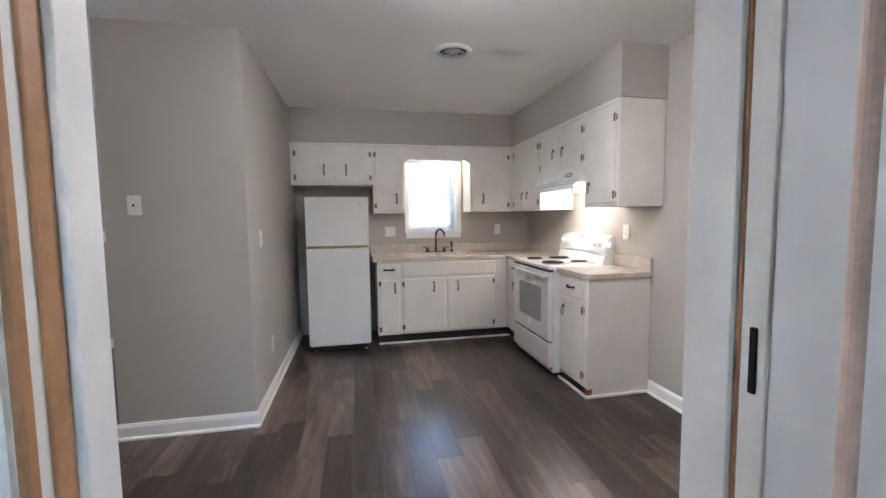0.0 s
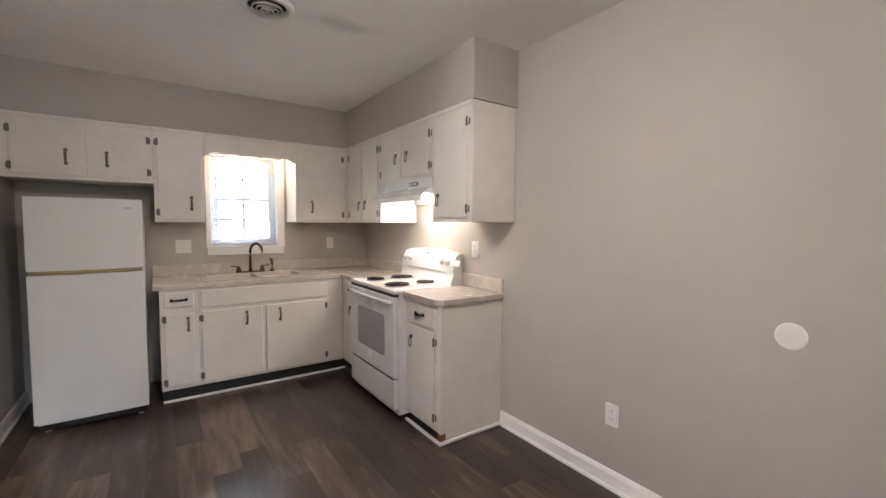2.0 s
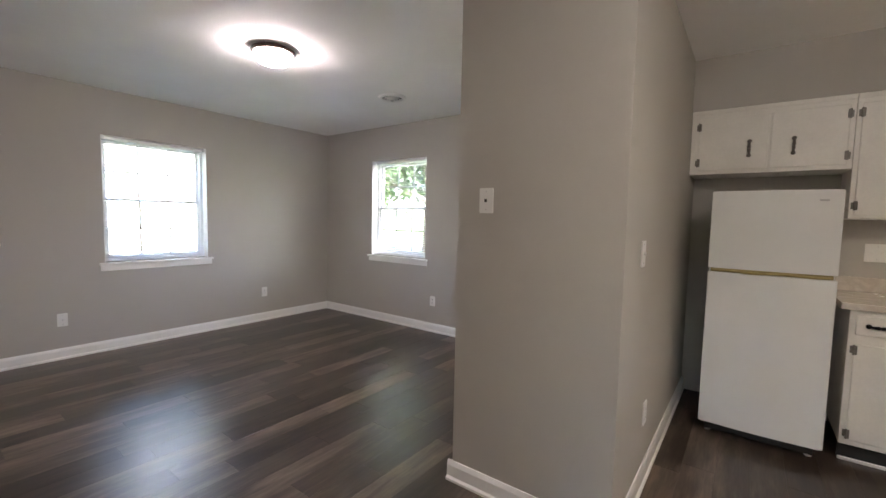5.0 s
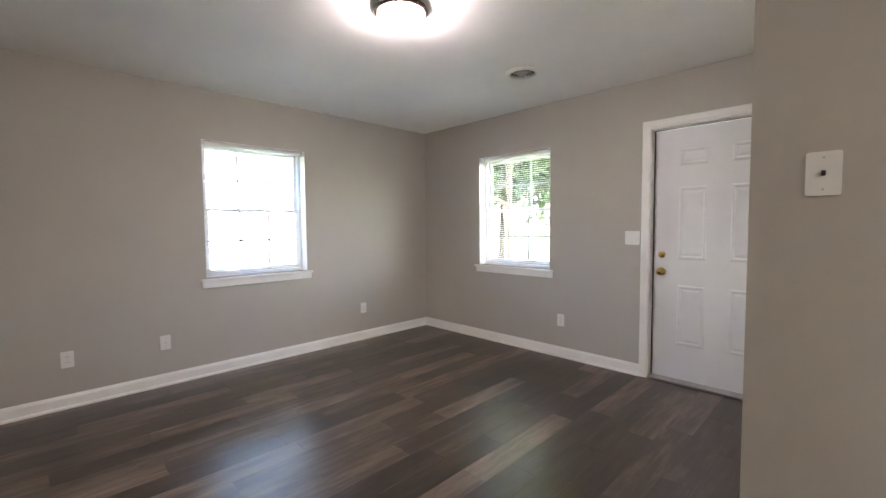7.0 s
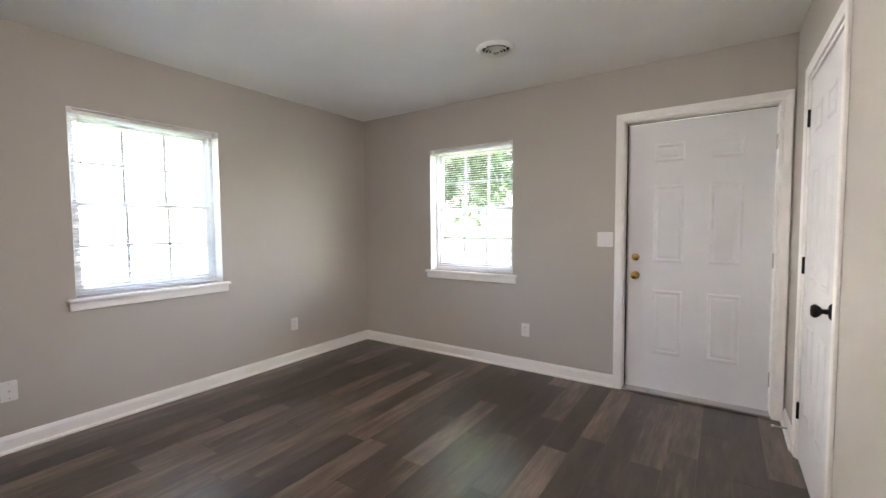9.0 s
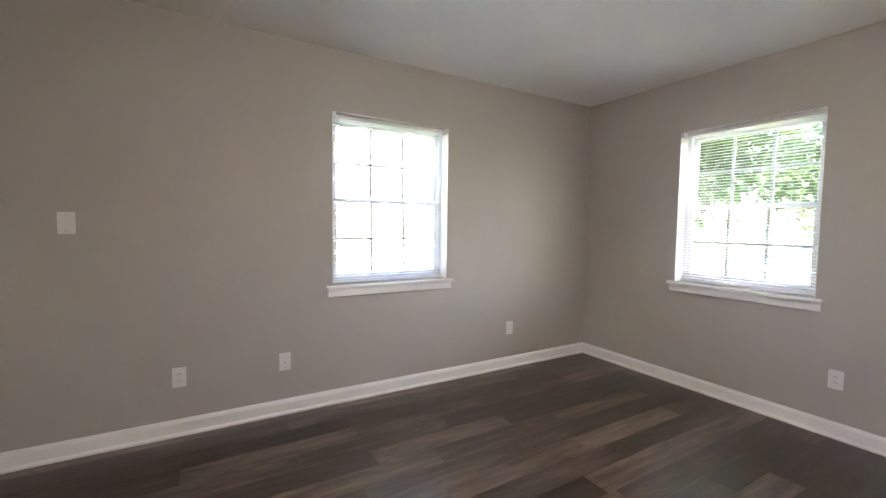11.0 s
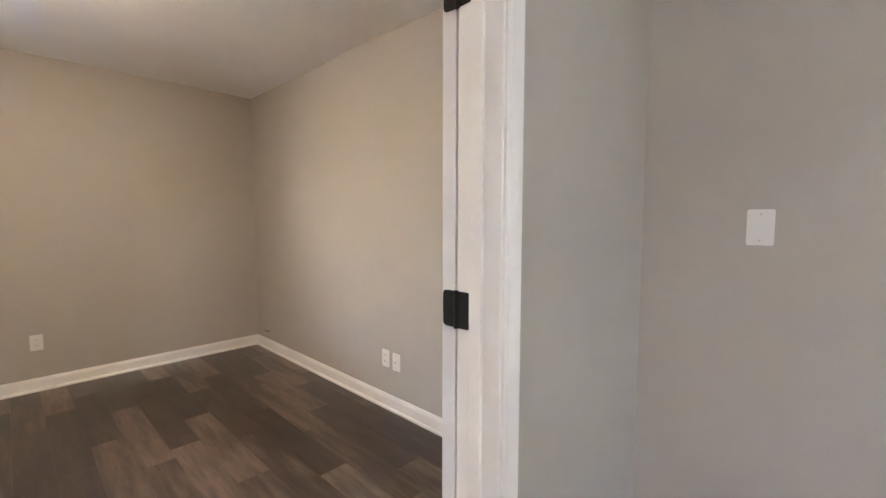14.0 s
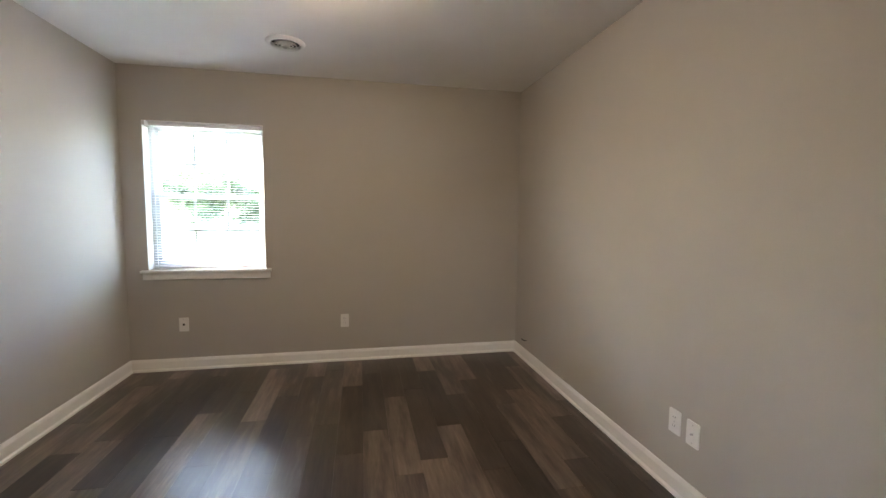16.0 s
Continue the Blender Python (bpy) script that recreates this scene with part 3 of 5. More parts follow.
def butt_hinge(parent, m):
    """A black hinge with both leaves spread in one plane, round-cornered; facing -y, knuckle upright."""
    hg = part("hinge", outline(bmesh.new(), rounded(0.088, 0.090, 0.012), -0.0025, 0.0), BLACK, parent, "black square hinge with rounded corners", m)
    part("knuckle", rod(bmesh.new(), (0, -0.003, -0.047), (0, -0.003, 0.047), 0.0055), BLACK, hg)
    return hg


# front door, shut, in the north wall
fd_w, fd_x = 0.905, -1.1665
casing(pose(fd_x - 0.0035, NORTH, 0), 0.92, 2.06, "casing_front")
jam = thing("jamb_front", pose(fd_x - 0.0035, NORTH, 0), "white painted front door jamb with a pale metal threshold", "door jamb", kind="structure")
for s in (-1, 1):
    x0, x1 = sorted((s * 0.4545, s * 0.4595))
    part("jamb", block(x0, x1, -0.001, 0.16, 0.0, 2.055), TRIM, jam)
    x0, x1 = sorted((s * 0.444, s * 0.4545))
    part("stop", block(x0, x1, 0.125, 0.155, 0.02, 2.05), TRIM, jam)
part("head", block(-0.459, 0.459, -0.001, 0.16, 2.052, 2.059), TRIM, jam)
part("threshold", block(-0.459, 0.459, -0.012, 0.165, 0.001, 0.018, 0.004), STEEL, jam, "pale metal threshold strip")
part("weatherstrip", block(-0.4535, -0.446, 0.068, 0.075, 0.02, 2.048), SEAL_SHADE, jam, "dark rubber weatherstrip")
part("weatherstrip", block(-0.446, 0.446, 0.068, 0.075, 2.046, 2.0515), SEAL_SHADE, jam, "dark rubber weatherstrip")
door = thing("front_door", pose(fd_x - fd_w / 2, NORTH + 0.075, 0.02), "closed white six-panel front door with brass knob", "door", kind="structure")
leaf = six_panel(door, 0.898, 2.024, 0.045, DOORPAINT)
knob_set(leaf, pose(0.065, 0, 0.875, 90, 0, 0), BRASS, "polished brass door knob")
part("deadbolt", lathe(bmesh.new(), [(0.0, 0.0), (0.028, 0.0), (0.028, 0.006), (0.020, 0.012), (0.0, 0.012)], 20), BRASS, leaf, "brass deadbolt", pose(0.065, 0, 1.015, 90, 0, 0), True)
part("thumb_turn", block(-0.004, 0.004, -0.03, -0.011, -0.014, 0.014, 0.002), BRASS, leaf, "", pose(0.065, 0, 1.015))
for z in (1.80, 1.02, 0.22):
    part("hinge", rod(bmesh.new(), (0.900, -0.006, z - 0.05), (0.900, -0.006, z + 0.05), 0.006), STEEL, leaf, "painted hinge knuckle")

# closet door, shut, in the closet's west wall
casing(pose(STUB_W, 4.1, 0, 0, 0, -90), 0.80, 2.05, "casing_closet", 0.056)
door_lining(pose(STUB_W, 4.1, 0, 0, 0, -90), 0.762, 2.03, 0.1, (0.045, 0.075), "jamb_closet")
door = thing("closet_door", pose(STUB_W + 0.004, 4.1 + 0.379, 0.012, 0, 0, -90), "closed white six-panel closet door with black knob", "door", kind="structure")
leaf = six_panel(door, 0.758, 2.012, 0.035, DOORPAINT)
knob_set(leaf, pose(0.69, 0, 0.92, 90, 0, 0), BLACK, "black round door knob")
for z in (1.82, 1.05, 0.26):
    part("hinge", rod(bmesh.new(), (-0.001, -0.007, z - 0.045), (-0.001, -0.007, z + 0.045), 0.0065), BLACK, leaf, "black hinge knuckle")
ob = thing("door_stop", pose(STUB_W - 0.0145, 4.75, 0.055), "spring door stop on the baseboard", "door stop")
part("spring", rod(bmesh.new(), (0, 0, 0), (-0.06, 0, 0), 0.006, n=10), STEEL, ob)
part("tip", rod(bmesh.new(), (-0.06, 0, 0), (-0.075, 0, 0), 0.008, n=10), PLASTIC, ob)

# bedroom doorway, door swung right round against the bedroom wall
bw = DOOR_BED[1] - DOOR_BED[0]
bx = sum(DOOR_BED) / 2
casing(pose(bx, SOUTH, 0, 0, 0, 180), bw + 0.012, 2.04, "casing_bedroom")
casing(pose(bx, BED_N, 0), bw + 0.012, 2.04, "casing_bedroom_inner", 0.056)
jb = door_lining(pose(bx, SOUTH, 0, 0, 0, 180), bw, 2.035, 0.12, (0.045, 0.08), "jamb_bedroom")
door = thing("bedroom_door", pose(DOOR_BED[0] - 0.008, 0.541, 0.012, 0, 0, 180), "white six-panel bedroom door swung fully open against the wall", "door", kind="structure")
leaf = six_panel(door, 0.752, 2.015, 0.044, DOORPAINT)
knob_set(leaf, pose(0.69, 0.044, 0.92, -90, 0, 0), BLACK, "black round door knob")
for z in (1.82, 1.068, 0.322):
    butt_hinge(jb, pose(bx - DOOR_BED[0] - 0.0015, SOUTH - 0.555, z, 0, 0, -90))

# doorway behind the start, door open at a right angle into the room behind
sw = DOOR_START[1] - DOOR_START[0]
sx = sum(DOOR_START) / 2
casing(pose(sx, SOUTH, 0, 0, 0, 180), sw + 0.012, 2.04, "casing_start")
casing(pose(sx, BED_N, 0), sw + 0.012, 2.04, "casing_start_inner", 0.056)
js = door_lining(pose(sx, SOUTH, 0, 0, 0, 180), sw, 2.035, 0.12, (-0.002, 0.056), "jamb_start", ((0.058, 0.090), (0.108, 0.124)), (-0.002, 0.079), ((0.0805, 0.087),))
for z in (1.832, 1.127, 0.272):
    part("hinge", block(-sw / 2 - 0.001, -sw / 2 + 0.0035, 0.101, 0.111, z - 0.045, z + 0.045, 0.0015), BLACK, js, "black hinge plate")
door = thing("entry_door", pose(DOOR_START[1] - 0.008, 0.545, 0.012, 0, 0, -91), "white six-panel interior door standing open", "door", kind="structure")
leaf = six_panel(door, 0.805, 2.015, 0.035, DOORPAINT, stile=0.175)
# Pinkish-brown round strip down the door's hinge side.
part("edge_moulding", rod(bmesh.new(), (0.088, 0.006, 0.05), (0.088, 0.006, 1.96), 0.013, n=16), PINKISH, leaf, "pinkish wooden moulding")
knob_set(leaf, pose(0.745, 0, 0.92, 90, 0, 0), BLACK, "black round door knob")


# ---- switches, outlets, vents, lamps ----
def plate(name, m, label, gangs=1, kind="outlet"):
    w = 0.072 + 0.046 * (gangs - 1)
    p = thing(name, m, label, "switch" if "switch" in kind else ("outlet" if kind == "outlet" else "wall plate"), kind + " plates")
    part("cover_plate", outline(bmesh.new(), rounded(w, 0.116, 0.006), -0.006, -0.0005), PLASTIC, p)
    for g in range(gangs):
        x = (g - (gangs - 1) / 2) * 0.046
        if kind == "outlet":
            for z in (-0.02, 0.02):
                s = part("socket", outline(bmesh.new(), rounded(0.034, 0.029, 0.009), -0.0085, -0.006), PLASTIC, p, "", pose(x, 0, z))
                for dx in (-0.0065, 0.0065):
                    part("slot", block(dx - 0.0012, dx + 0.0012, -0.0092, -0.0084, -0.003, 0.006), SLOT, s)
        elif kind == "switch":
            part("toggle", block(-0.005, 0.005, -0.015, -0.006, -0.004, 0.010, 0.002), SLOT if "dark" in label else PLASTIC, p, "", pose(x, 0, 0, 12, 0, 0))
        elif kind == "coaxial":
            part("connector", rod(bmesh.new(), (0, -0.006, 0), (0, -0.016, 0), 0.005, n=10), STEEL, p, "threaded metal connector", pose(x, 0, 0))
        elif kind == "phone":
            part("jack", block(-0.008, 0.008, -0.0088, -0.006, -0.008, 0.008, 0.001), SLOT, p, "dark phone jack", pose(x, 0, 0))
    for z in ((-0.042, 0.042) if kind != "outlet" else (0.0,)):
        part("screw", rod(bmesh.new(), (0, -0.006, z), (0, -0.0075, z), 0.003, n=8), STEEL, p)
    return p


S180, W90, E90 = 180, 90, -90
plate("light_switch", pose(-0.478, STUB_S, 1.415), "white light switch with dark toggle on the closet wall", 1, "switch")
plate("light_switch", pose(STUB_E, 3.21, 1.19, 0, 0, W90), "white light switch on the kitchen side wall", 1, "switch")
plate("wall_outlet", pose(STUB_E, 3.46, 0.37, 0, 0, W90), "white duplex outlet low on the kitchen wall", 1, "outlet")
plate("light_switch", pose(1.175, NORTH, 1.165), "white double light switch over the kitchen counter", 2, "switch")
plate("wall_outlet", pose(2.49, NORTH, 1.17), "white duplex outlet over the kitchen counter", 1, "outlet")
plate("wall_outlet", pose(EAST, 3.06, 1.19, 0, 0, E90), "white duplex outlet beside the range", 1, "outlet")
plate("wall_outlet", pose(EAST, 1.929, 0.39, 0, 0, E90), "white duplex outlet low on the dining wall", 1, "outlet")
ob = thing("blank_cover", pose(EAST, 1.219, 0.965, 0, 0, E90), "round white blank cover plate on the dining wall", "wall plate")
part("disc", lathe(bmesh.new(), [(0.0, 0.004), (0.046, 0.004), (0.050, 0.0), (0.0, 0.0)], 32), PLASTIC, ob, "", pose(0, -0.0008, 0, 90, 0, 0))
plate("wall_outlet", pose(-2.43, NORTH, 0.362), "white duplex outlet under the window beside the door", 1, "outlet")
plate("light_switch", pose(-1.765, NORTH, 1.172), "white double light switch beside the front door", 2, "switch")
plate("wall_outlet", pose(WEST, 1.52, 0.353, 0, 0, W90), "white duplex outlet above the living room baseboard", 1, "outlet")
plate("cable_outlet", pose(WEST, 2.115, 0.355, 0, 0, W90), "white wall plate with a coaxial connector", 1, "coaxial")
plate("wall_outlet", pose(WEST, 4.03, 0.362, 0, 0, W90), "white duplex outlet near the living room corner", 1, "outlet")
plate("blank_plate", pose(WEST, 1.04, 1.262, 0, 0, W90), "plain white blank plate on the living room wall", 1, "blank")
plate("cable_outlet", pose(-1.51, BED_S, 0.385, 0, 0, S180), "white phone plate under the bedroom window", 1, "phone")
plate("wall_outlet", pose(-2.815, BED_S, 0.366, 0, 0, S180), "white duplex outlet on the bedroom window wall", 1, "outlet")
plate("wall_outlet", pose(BED_W, -0.955, 0.345, 0, 0, W90), "white duplex outlet on the bedroom side wall", 1, "outlet")
plate("cable_outlet", pose(BED_W, -0.845, 0.34, 0, 0, W90), "white wall plate with a dark jack beside an outlet", 1, "coaxial")
ob = thing("cable_stub", pose(BED_W, -2.76, 0.185), "short grey cable stub poking out of the bedroom wall", "cable")
part("cable", tube(bmesh.new(), [(-0.01, 0, 0), (0.02, 0, 0.002), (0.045, 0.01, 0.012), (0.06, 0.03, 0.03)], 0.004, 8), SEAL_SHADE, ob, "", None, True)


def ceiling_vent(x, y, label, r=0.128):
    v = thing("ceiling_vent", pose(x, y, CEIL), label, "vent", "ceiling vents")
    part("flange", lathe(bmesh.new(), [(r * 0.72, -0.001), (r, -0.001), (r, -0.006), (r * 0.93, -0.012), (r * 0.80, -0.022), (r * 0.72, -0.012), (r * 0.72, -0.001)], 40), PLASTIC, v, "", None, True)
    # No hole in the ceiling: a near-black disc paints the vent's inner shade.
    part("throat", lathe(bmesh.new(), [(0.0, -0.0015), (r * 0.72, -0.0015)], 40), SEAL_SHADE, v, "near-black disc for the shade inside the vent")
    for k, rr in enumerate((0.60, 0.44, 0.28)):
        part("ring", lathe(bmesh.new(), [(r * rr, -0.028 - 0.004 * k), (r * (rr - 0.05), -0.012 - 0.004 * k), (r * (rr - 0.06), -0.014 - 0.004 * k), (r * (rr - 0.01), -0.030 - 0.004 * k), (r * rr, -0.028 - 0.004 * k)], 36), PLASTIC, v, "", None, True)
    part("hub", lathe(bmesh.new(), [(0.0, -0.02), (r * 0.12, -0.02), (r * 0.10, -0.040), (0.0, -0.042)], 20), STEEL, v, "", None, True)
    for k in range(3):
        a = 2 * math.pi * k / 3
        part("arm", rod(bmesh.new(), (0, 0, -0.014), (r * 0.74 * math.cos(a), r * 0.74 * math.sin(a), -0.010), 0.003, n=6), PLASTIC, v)


ceiling_vent(1.478, 2.985, "round white ceiling vent in the kitchen ceiling")
ceiling_vent(-2.28, 4.125, "round white ceiling vent in the living room ceiling")
ceiling_vent(-2.47, -2.345, "round white ceiling vent in the bedroom ceiling")


def flush_lamp(x, y, dome, label):
    l = thing("ceiling_lamp", pose(x, y, CEIL), label, "ceiling lamp", "ceiling lamps")
    part("canopy", lathe(bmesh.new(), [(0.0, -0.0005), (0.118, -0.0005), (0.142, -0.012), (0.146, -0.026), (0.140, -0.036), (0.128, -0.036), (0.0, -0.030)], 40), BRONZE, l, "dark bronze rim", None, True)
    part("shade", lathe(bmesh.new(), [(0.126, -0.036), (0.127, -0.050), (0.118, -0.072), (0.098, -0.090), (0.066, -0.102), (0.030, -0.108), (0.004, -0.109)], 40), dome, l, "lit frosted glass shade", None, True)
    part("finial", lathe(bmesh.new(), [(0.0, -0.124), (0.006, -0.122), (0.008, -0.115), (0.005, -0.108), (0.0, -0.108)], 14), BRONZE, l, "", None, True)


flush_lamp(-2.19, 2.855, DOME_COOL, "lit flush ceiling lamp with frosted glass and bronze rim")
flush_lamp(1.3, 1.75, DOME_DINING, "lit flush ceiling lamp in the dining area")
flush_lamp(-2.78, -1.30, DOME_WARM, "warm lit flush ceiling lamp in the bedroom")


# ---- kitchen ----
def pull(parent, x, z, upright=True, style="bar"):
    """A pull on a front whose face is at y = -0.012: a stout bar, or a small rosette with a drop ring."""
    bm = bmesh.new()
    if style == "drop":
        lathe(bm, [(0.0, 0.016), (0.007, 0.015), (0.009, 0.009), (0.006, 0.005), (0.014, 0.003), (0.015, 0.0), (0.0, 0.0)], 14, pose(0, -0.012, 0.032, 90, 0, 0))
        ring = []
        for i in range(19):
            a = 2 * math.pi * i / 18
            ring.append((0.0165 * math.sin(a) * (0.55 + 0.45 * math.sin(a / 2)), -0.021 - 0.004 * math.sin(a / 2), -0.004 + 0.034 * math.cos(a)))
        tube(bm, ring, 0.0032, 8)
        return part("pull", bm, PEWTER, parent, "dark pewter drop ring pull", pose(x, 0, z), True)
    n, l = 13, 0.092
    pts, rad = [], []
    for i in range(n):
        u = i / (n - 1)
        pts.append((0.0, -0.014 - 0.020 * math.sin(math.pi * u) ** 0.6, (u - 0.5) * l))
        rad.append(0.0055 + 0.0045 * math.sin(math.pi * u) ** 2)
    tube(bm, pts, rad, 8)
    for s in (-1, 1):
        lathe(bm, [(0.0, 0.006), (0.009, 0.006), (0.012, 0.003), (0.013, 0.0), (0.0, 0.0)], 12, pose(0, -0.012, s * l / 2, 90, 0, 0))
    mat, label = (PEWTER, "dark pewter bar pull") if upright else (BLACK, "black bar pull")
    return part("pull", bm, mat, parent, label, pose(x, 0, z, 0, 0 if upright else 90, 0), True)


def surface_hinge(parent, x, z, side):
    bm = block(-0.006, 0.006, -0.0155, -0.012, -0.026, 0.026, 0.003)
    rod(bm, (0.008 * side, -0.0135, -0.028), (0.008 * side, -0.0135, 0.028), 0.0045, n=8)
    box(bm, min(0.008 * side, 0.022 * side), max(0.008 * side, 0.022 * side), -0.003, -0.0005, -0.02, 0.02)
    return part("hinge", bm, PEWTER, parent, "dark pewter surface hinge", pose(x, 0, z))


def front(parent, x0, x1, z0, z1, hinge="", grip=None, upright=True, style="bar", name="door"):
    """A flat lipped door or drawer front, proud of the cabinet face at y = 0."""
    bm = block(x0, x1, -0.012, -0.0008, z0, z1, 0.0045, 2)
    d = part(name, bm, CABINET, parent)
    inset = 0.055 if min(x1 - x0, z1 - z0) > 0.2 else 0.035
    if hinge:
        x, s = (x0 + 0.007, -1) if hinge == "L" else (x1 - 0.007, 1)
        for z in (z0 + inset, z1 - inset):
            surface_hinge(d, x, z, s)
    if grip:
        pull(d, grip[0], grip[1], upright, style)
    return d


def carcass(bm, x0, x1, depth, z0, z1):
    return box(bm, x0, x1, 0, depth, z0, z1, 0.002, 1)


UP_Y = 4.66
CAB = "off-white painted wooden "
# over the refrigerator, and the tall door beside it
cab = thing("wall_cabinet", pose(0, UP_Y, 0), CAB + "wall cabinet above the refrigerator", "cabinet", "wall cabinets")
part("body", carcass(bmesh.new(), STUB_E + 0.003, 0.975, NORTH - UP_Y - 0.002, 1.675, 2.113), CABINET, cab)
front(cab, 0.185, 0.572, 1.70, 2.055, "L", (0.474, 1.835))
front(cab, 0.585, 0.950, 1.70, 2.055, "R", (0.70, 1.835))
part("cornice", block(STUB_E + 0.003, 0.975, -0.010, -0.0005, 2.085, 2.113, 0.004), CABINET, cab)
cab = thing("wall_cabinet", pose(0, UP_Y, 0), CAB + "wall cabinet with one tall door beside the window", "cabinet", "wall cabinets")
part("body", carcass(bmesh.new(), 0.977, 1.318, NORTH - UP_Y - 0.002, 1.378, 2.113), CABINET, cab)
front(cab, 1.0, 1.297, 1.40, 2.055, "L", (1.226, 1.53))
part("cornice", block(0.977, 1.318, -0.010, -0.0005, 2.085, 2.113, 0.004), CABINET, cab)
# right of the window
cab = thing("wall_cabinet", pose(0, UP_Y, 0), CAB + "wall cabinet with one door in the corner", "cabinet", "wall cabinets")
part("body", carcass(bmesh.new(), 2.055, EAST - 0.002, NORTH - UP_Y - 0.002, 1.385, 2.113), CABINET, cab)
front(cab, 2.078, 2.505, 1.405, 2.052, "R", (2.202, 1.53))
part("cornice", block(2.055, SOF_X, -0.010, -0.0005, 2.085, 2.113, 0.004), CABINET, cab)
# scalloped valance over the sink
pts = [(1.32, 2.113), (1.32, 1.93)]
for i in range(49):
    u = i / 48
    x = 1.335 + (2.04 - 1.335) * u
    k = u * 5
    edge = 0.022 * abs(math.sin(math.pi * k)) ** 0.7
    rise = 0.018 if 1 <= k <= 4 else 0.03 * (1 - abs(k - (0.5 if k < 1 else 4.5)) * 2)
    pts.append((x, 1.925 + edge + max(rise, 0) * 0.5))
pts += [(2.053, 1.93), (2.053, 2.113)]
ob = thing("valance", pose(0, UP_Y, 0), CAB + "scalloped valance board above the sink window", "valance")
part("board", outline(bmesh.new(), pts, 0.0, 0.018), CABINET, ob)
part("cornice", block(1.3205, 2.0525, -0.010, -0.0005, 2.085, 2.113, 0.004), CABINET, ob)
ob = thing("sink_lamp", pose(1.80, 4.80, CAB_TOP), "small warm lit lamp above the sink", "lamp")
part("base", lathe(bmesh.new(), [(0.0, -0.0005), (0.05, -0.0005), (0.05, -0.02), (0.03, -0.03), (0.0, -0.03)], 24), PLASTIC, ob, "", None, True)
part("bulb", lathe(bmesh.new(), [(0.012, -0.03), (0.028, -0.055), (0.030, -0.075), (0.020, -0.095), (0.0, -0.10)], 20), BULB_SINK, ob, "lit bulb", None, True)

# range wall: local x runs south from the corner
E0 = pose(SOF_X - 0.004, UP_Y, 0, 0, 0, -90)


def ey(y):
    return UP_Y - y


UD = EAST - SOF_X + 0.002
cab = thing("wall_cabinet", E0, CAB + "wall cabinet with two narrow doors beside the hood", "cabinet", "wall cabinets")
part("body", carcass(bmesh.new(), 0.002, ey(3.895), UD, 1.385, 2.113), CABINET, cab)
front(cab, ey(4.56), ey(4.268), 1.405, 2.052, "L", (ey(4.31), 1.535), True, "drop")
front(cab, ey(4.235), ey(3.93), 1.405, 2.052, "R", (ey(4.18), 1.535), True, "drop")
part("cornice", block(0.012, ey(3.895), -0.010, -0.0005, 2.085, 2.113, 0.004), CABINET, cab)
cab = thing("wall_cabinet", E0, CAB + "short wall cabinet with two doors above the hood", "cabinet", "wall cabinets")
part("body", carcass(bmesh.new(), ey(3.893), ey(3.092), UD, 1.70, 2.113), CABINET, cab)
front(cab, ey(3.87), ey(3.528), 1.722, 2.048, "L", (ey(3.60), 1.87), True, "drop")
front(cab, ey(3.50), ey(3.118), 1.722, 2.048, "R", (ey(3.43), 1.87), True, "drop")
part("cornice", block(ey(3.893), ey(3.092), -0.010, -0.0005, 2.085, 2.113, 0.004), CABINET, cab)
cab = thing("wall_cabinet", E0, CAB + "wall cabinet ending the range run", "cabinet", "wall cabinets")
part("body", carcass(bmesh.new(), ey(3.09), ey(2.66), UD, 1.385, 2.113), CABINET, cab)
front(cab, ey(3.068), ey(2.70), 1.412, 2.045, "R", (ey(3.01), 1.53), True, "drop")
part("cornice", block(ey(3.09), ey(2.66), -0.010, -0.0005, 2.085, 2.113, 0.004), CABINET, cab)

# range hood
hood = thing("range_hood", E0, "white enamel range hood under the wall cabinet, its light on", "range hood")
bm = bmesh.new()
prof = [(UD - 0.004, 1.699), (-0.002, 1.699), (-0.004, 1.632), (-0.085, 1.575), (-0.092, 1.570), (-0.092, 1.540), (-0.086, 1.536), (-0.080, 1.540), (-0.074, 1.580), (UD - 0.03, 1.606), (UD - 0.026, 1.538), (UD - 0.004, 1.536)]
x0, x1 = ey(3.885), ey(3.10)
a = [bm.verts.new((x0, y, z)) for y, z in prof]
b = [bm.verts.new((x1, y, z)) for y, z in prof]
for i in range(len(prof)):
    j = (i + 1) % len(prof)
    bm.faces.new((a[i], b[i], b[j], a[j]))
bm.faces.new(a)
bm.faces.new(b[::-1])
part("canopy", bm, APPLIANCE, hood)
part("switch_panel", block(ey(3.40), ey(3.28), -0.008, -0.004, 1.648, 1.676, 0.002), SLOT, hood, "dark switch panel with white buttons")
for k in range(4):
    part("button", block(ey(3.39 - 0.027 * k), ey(3.372 - 0.027 * k), -0.011, -0.008, 1.654, 1.670, 0.002), PLASTIC, hood)
part("lamp_lens", block(ey(3.60), ey(3.38), 0.07, 0.17, 1.570, 1.592, 0.002), BULB_WARM, hood, "lit warm hood lamp lens")

# base cabinets
BASE_Y, BASE_X = 4.39, 2.395
BD = NORTH - BASE_Y - 0.002
TOE, CTR = 0.105, 0.872
cab = thing("base_cabinet", pose(0, BASE_Y, 0), CAB + "base cabinet with a drawer over a narrow door", "cabinet", "base cabinets")
part("body", carcass(bmesh.new(), 0.985, 1.236, BD, TOE, CTR), CABINET, cab)
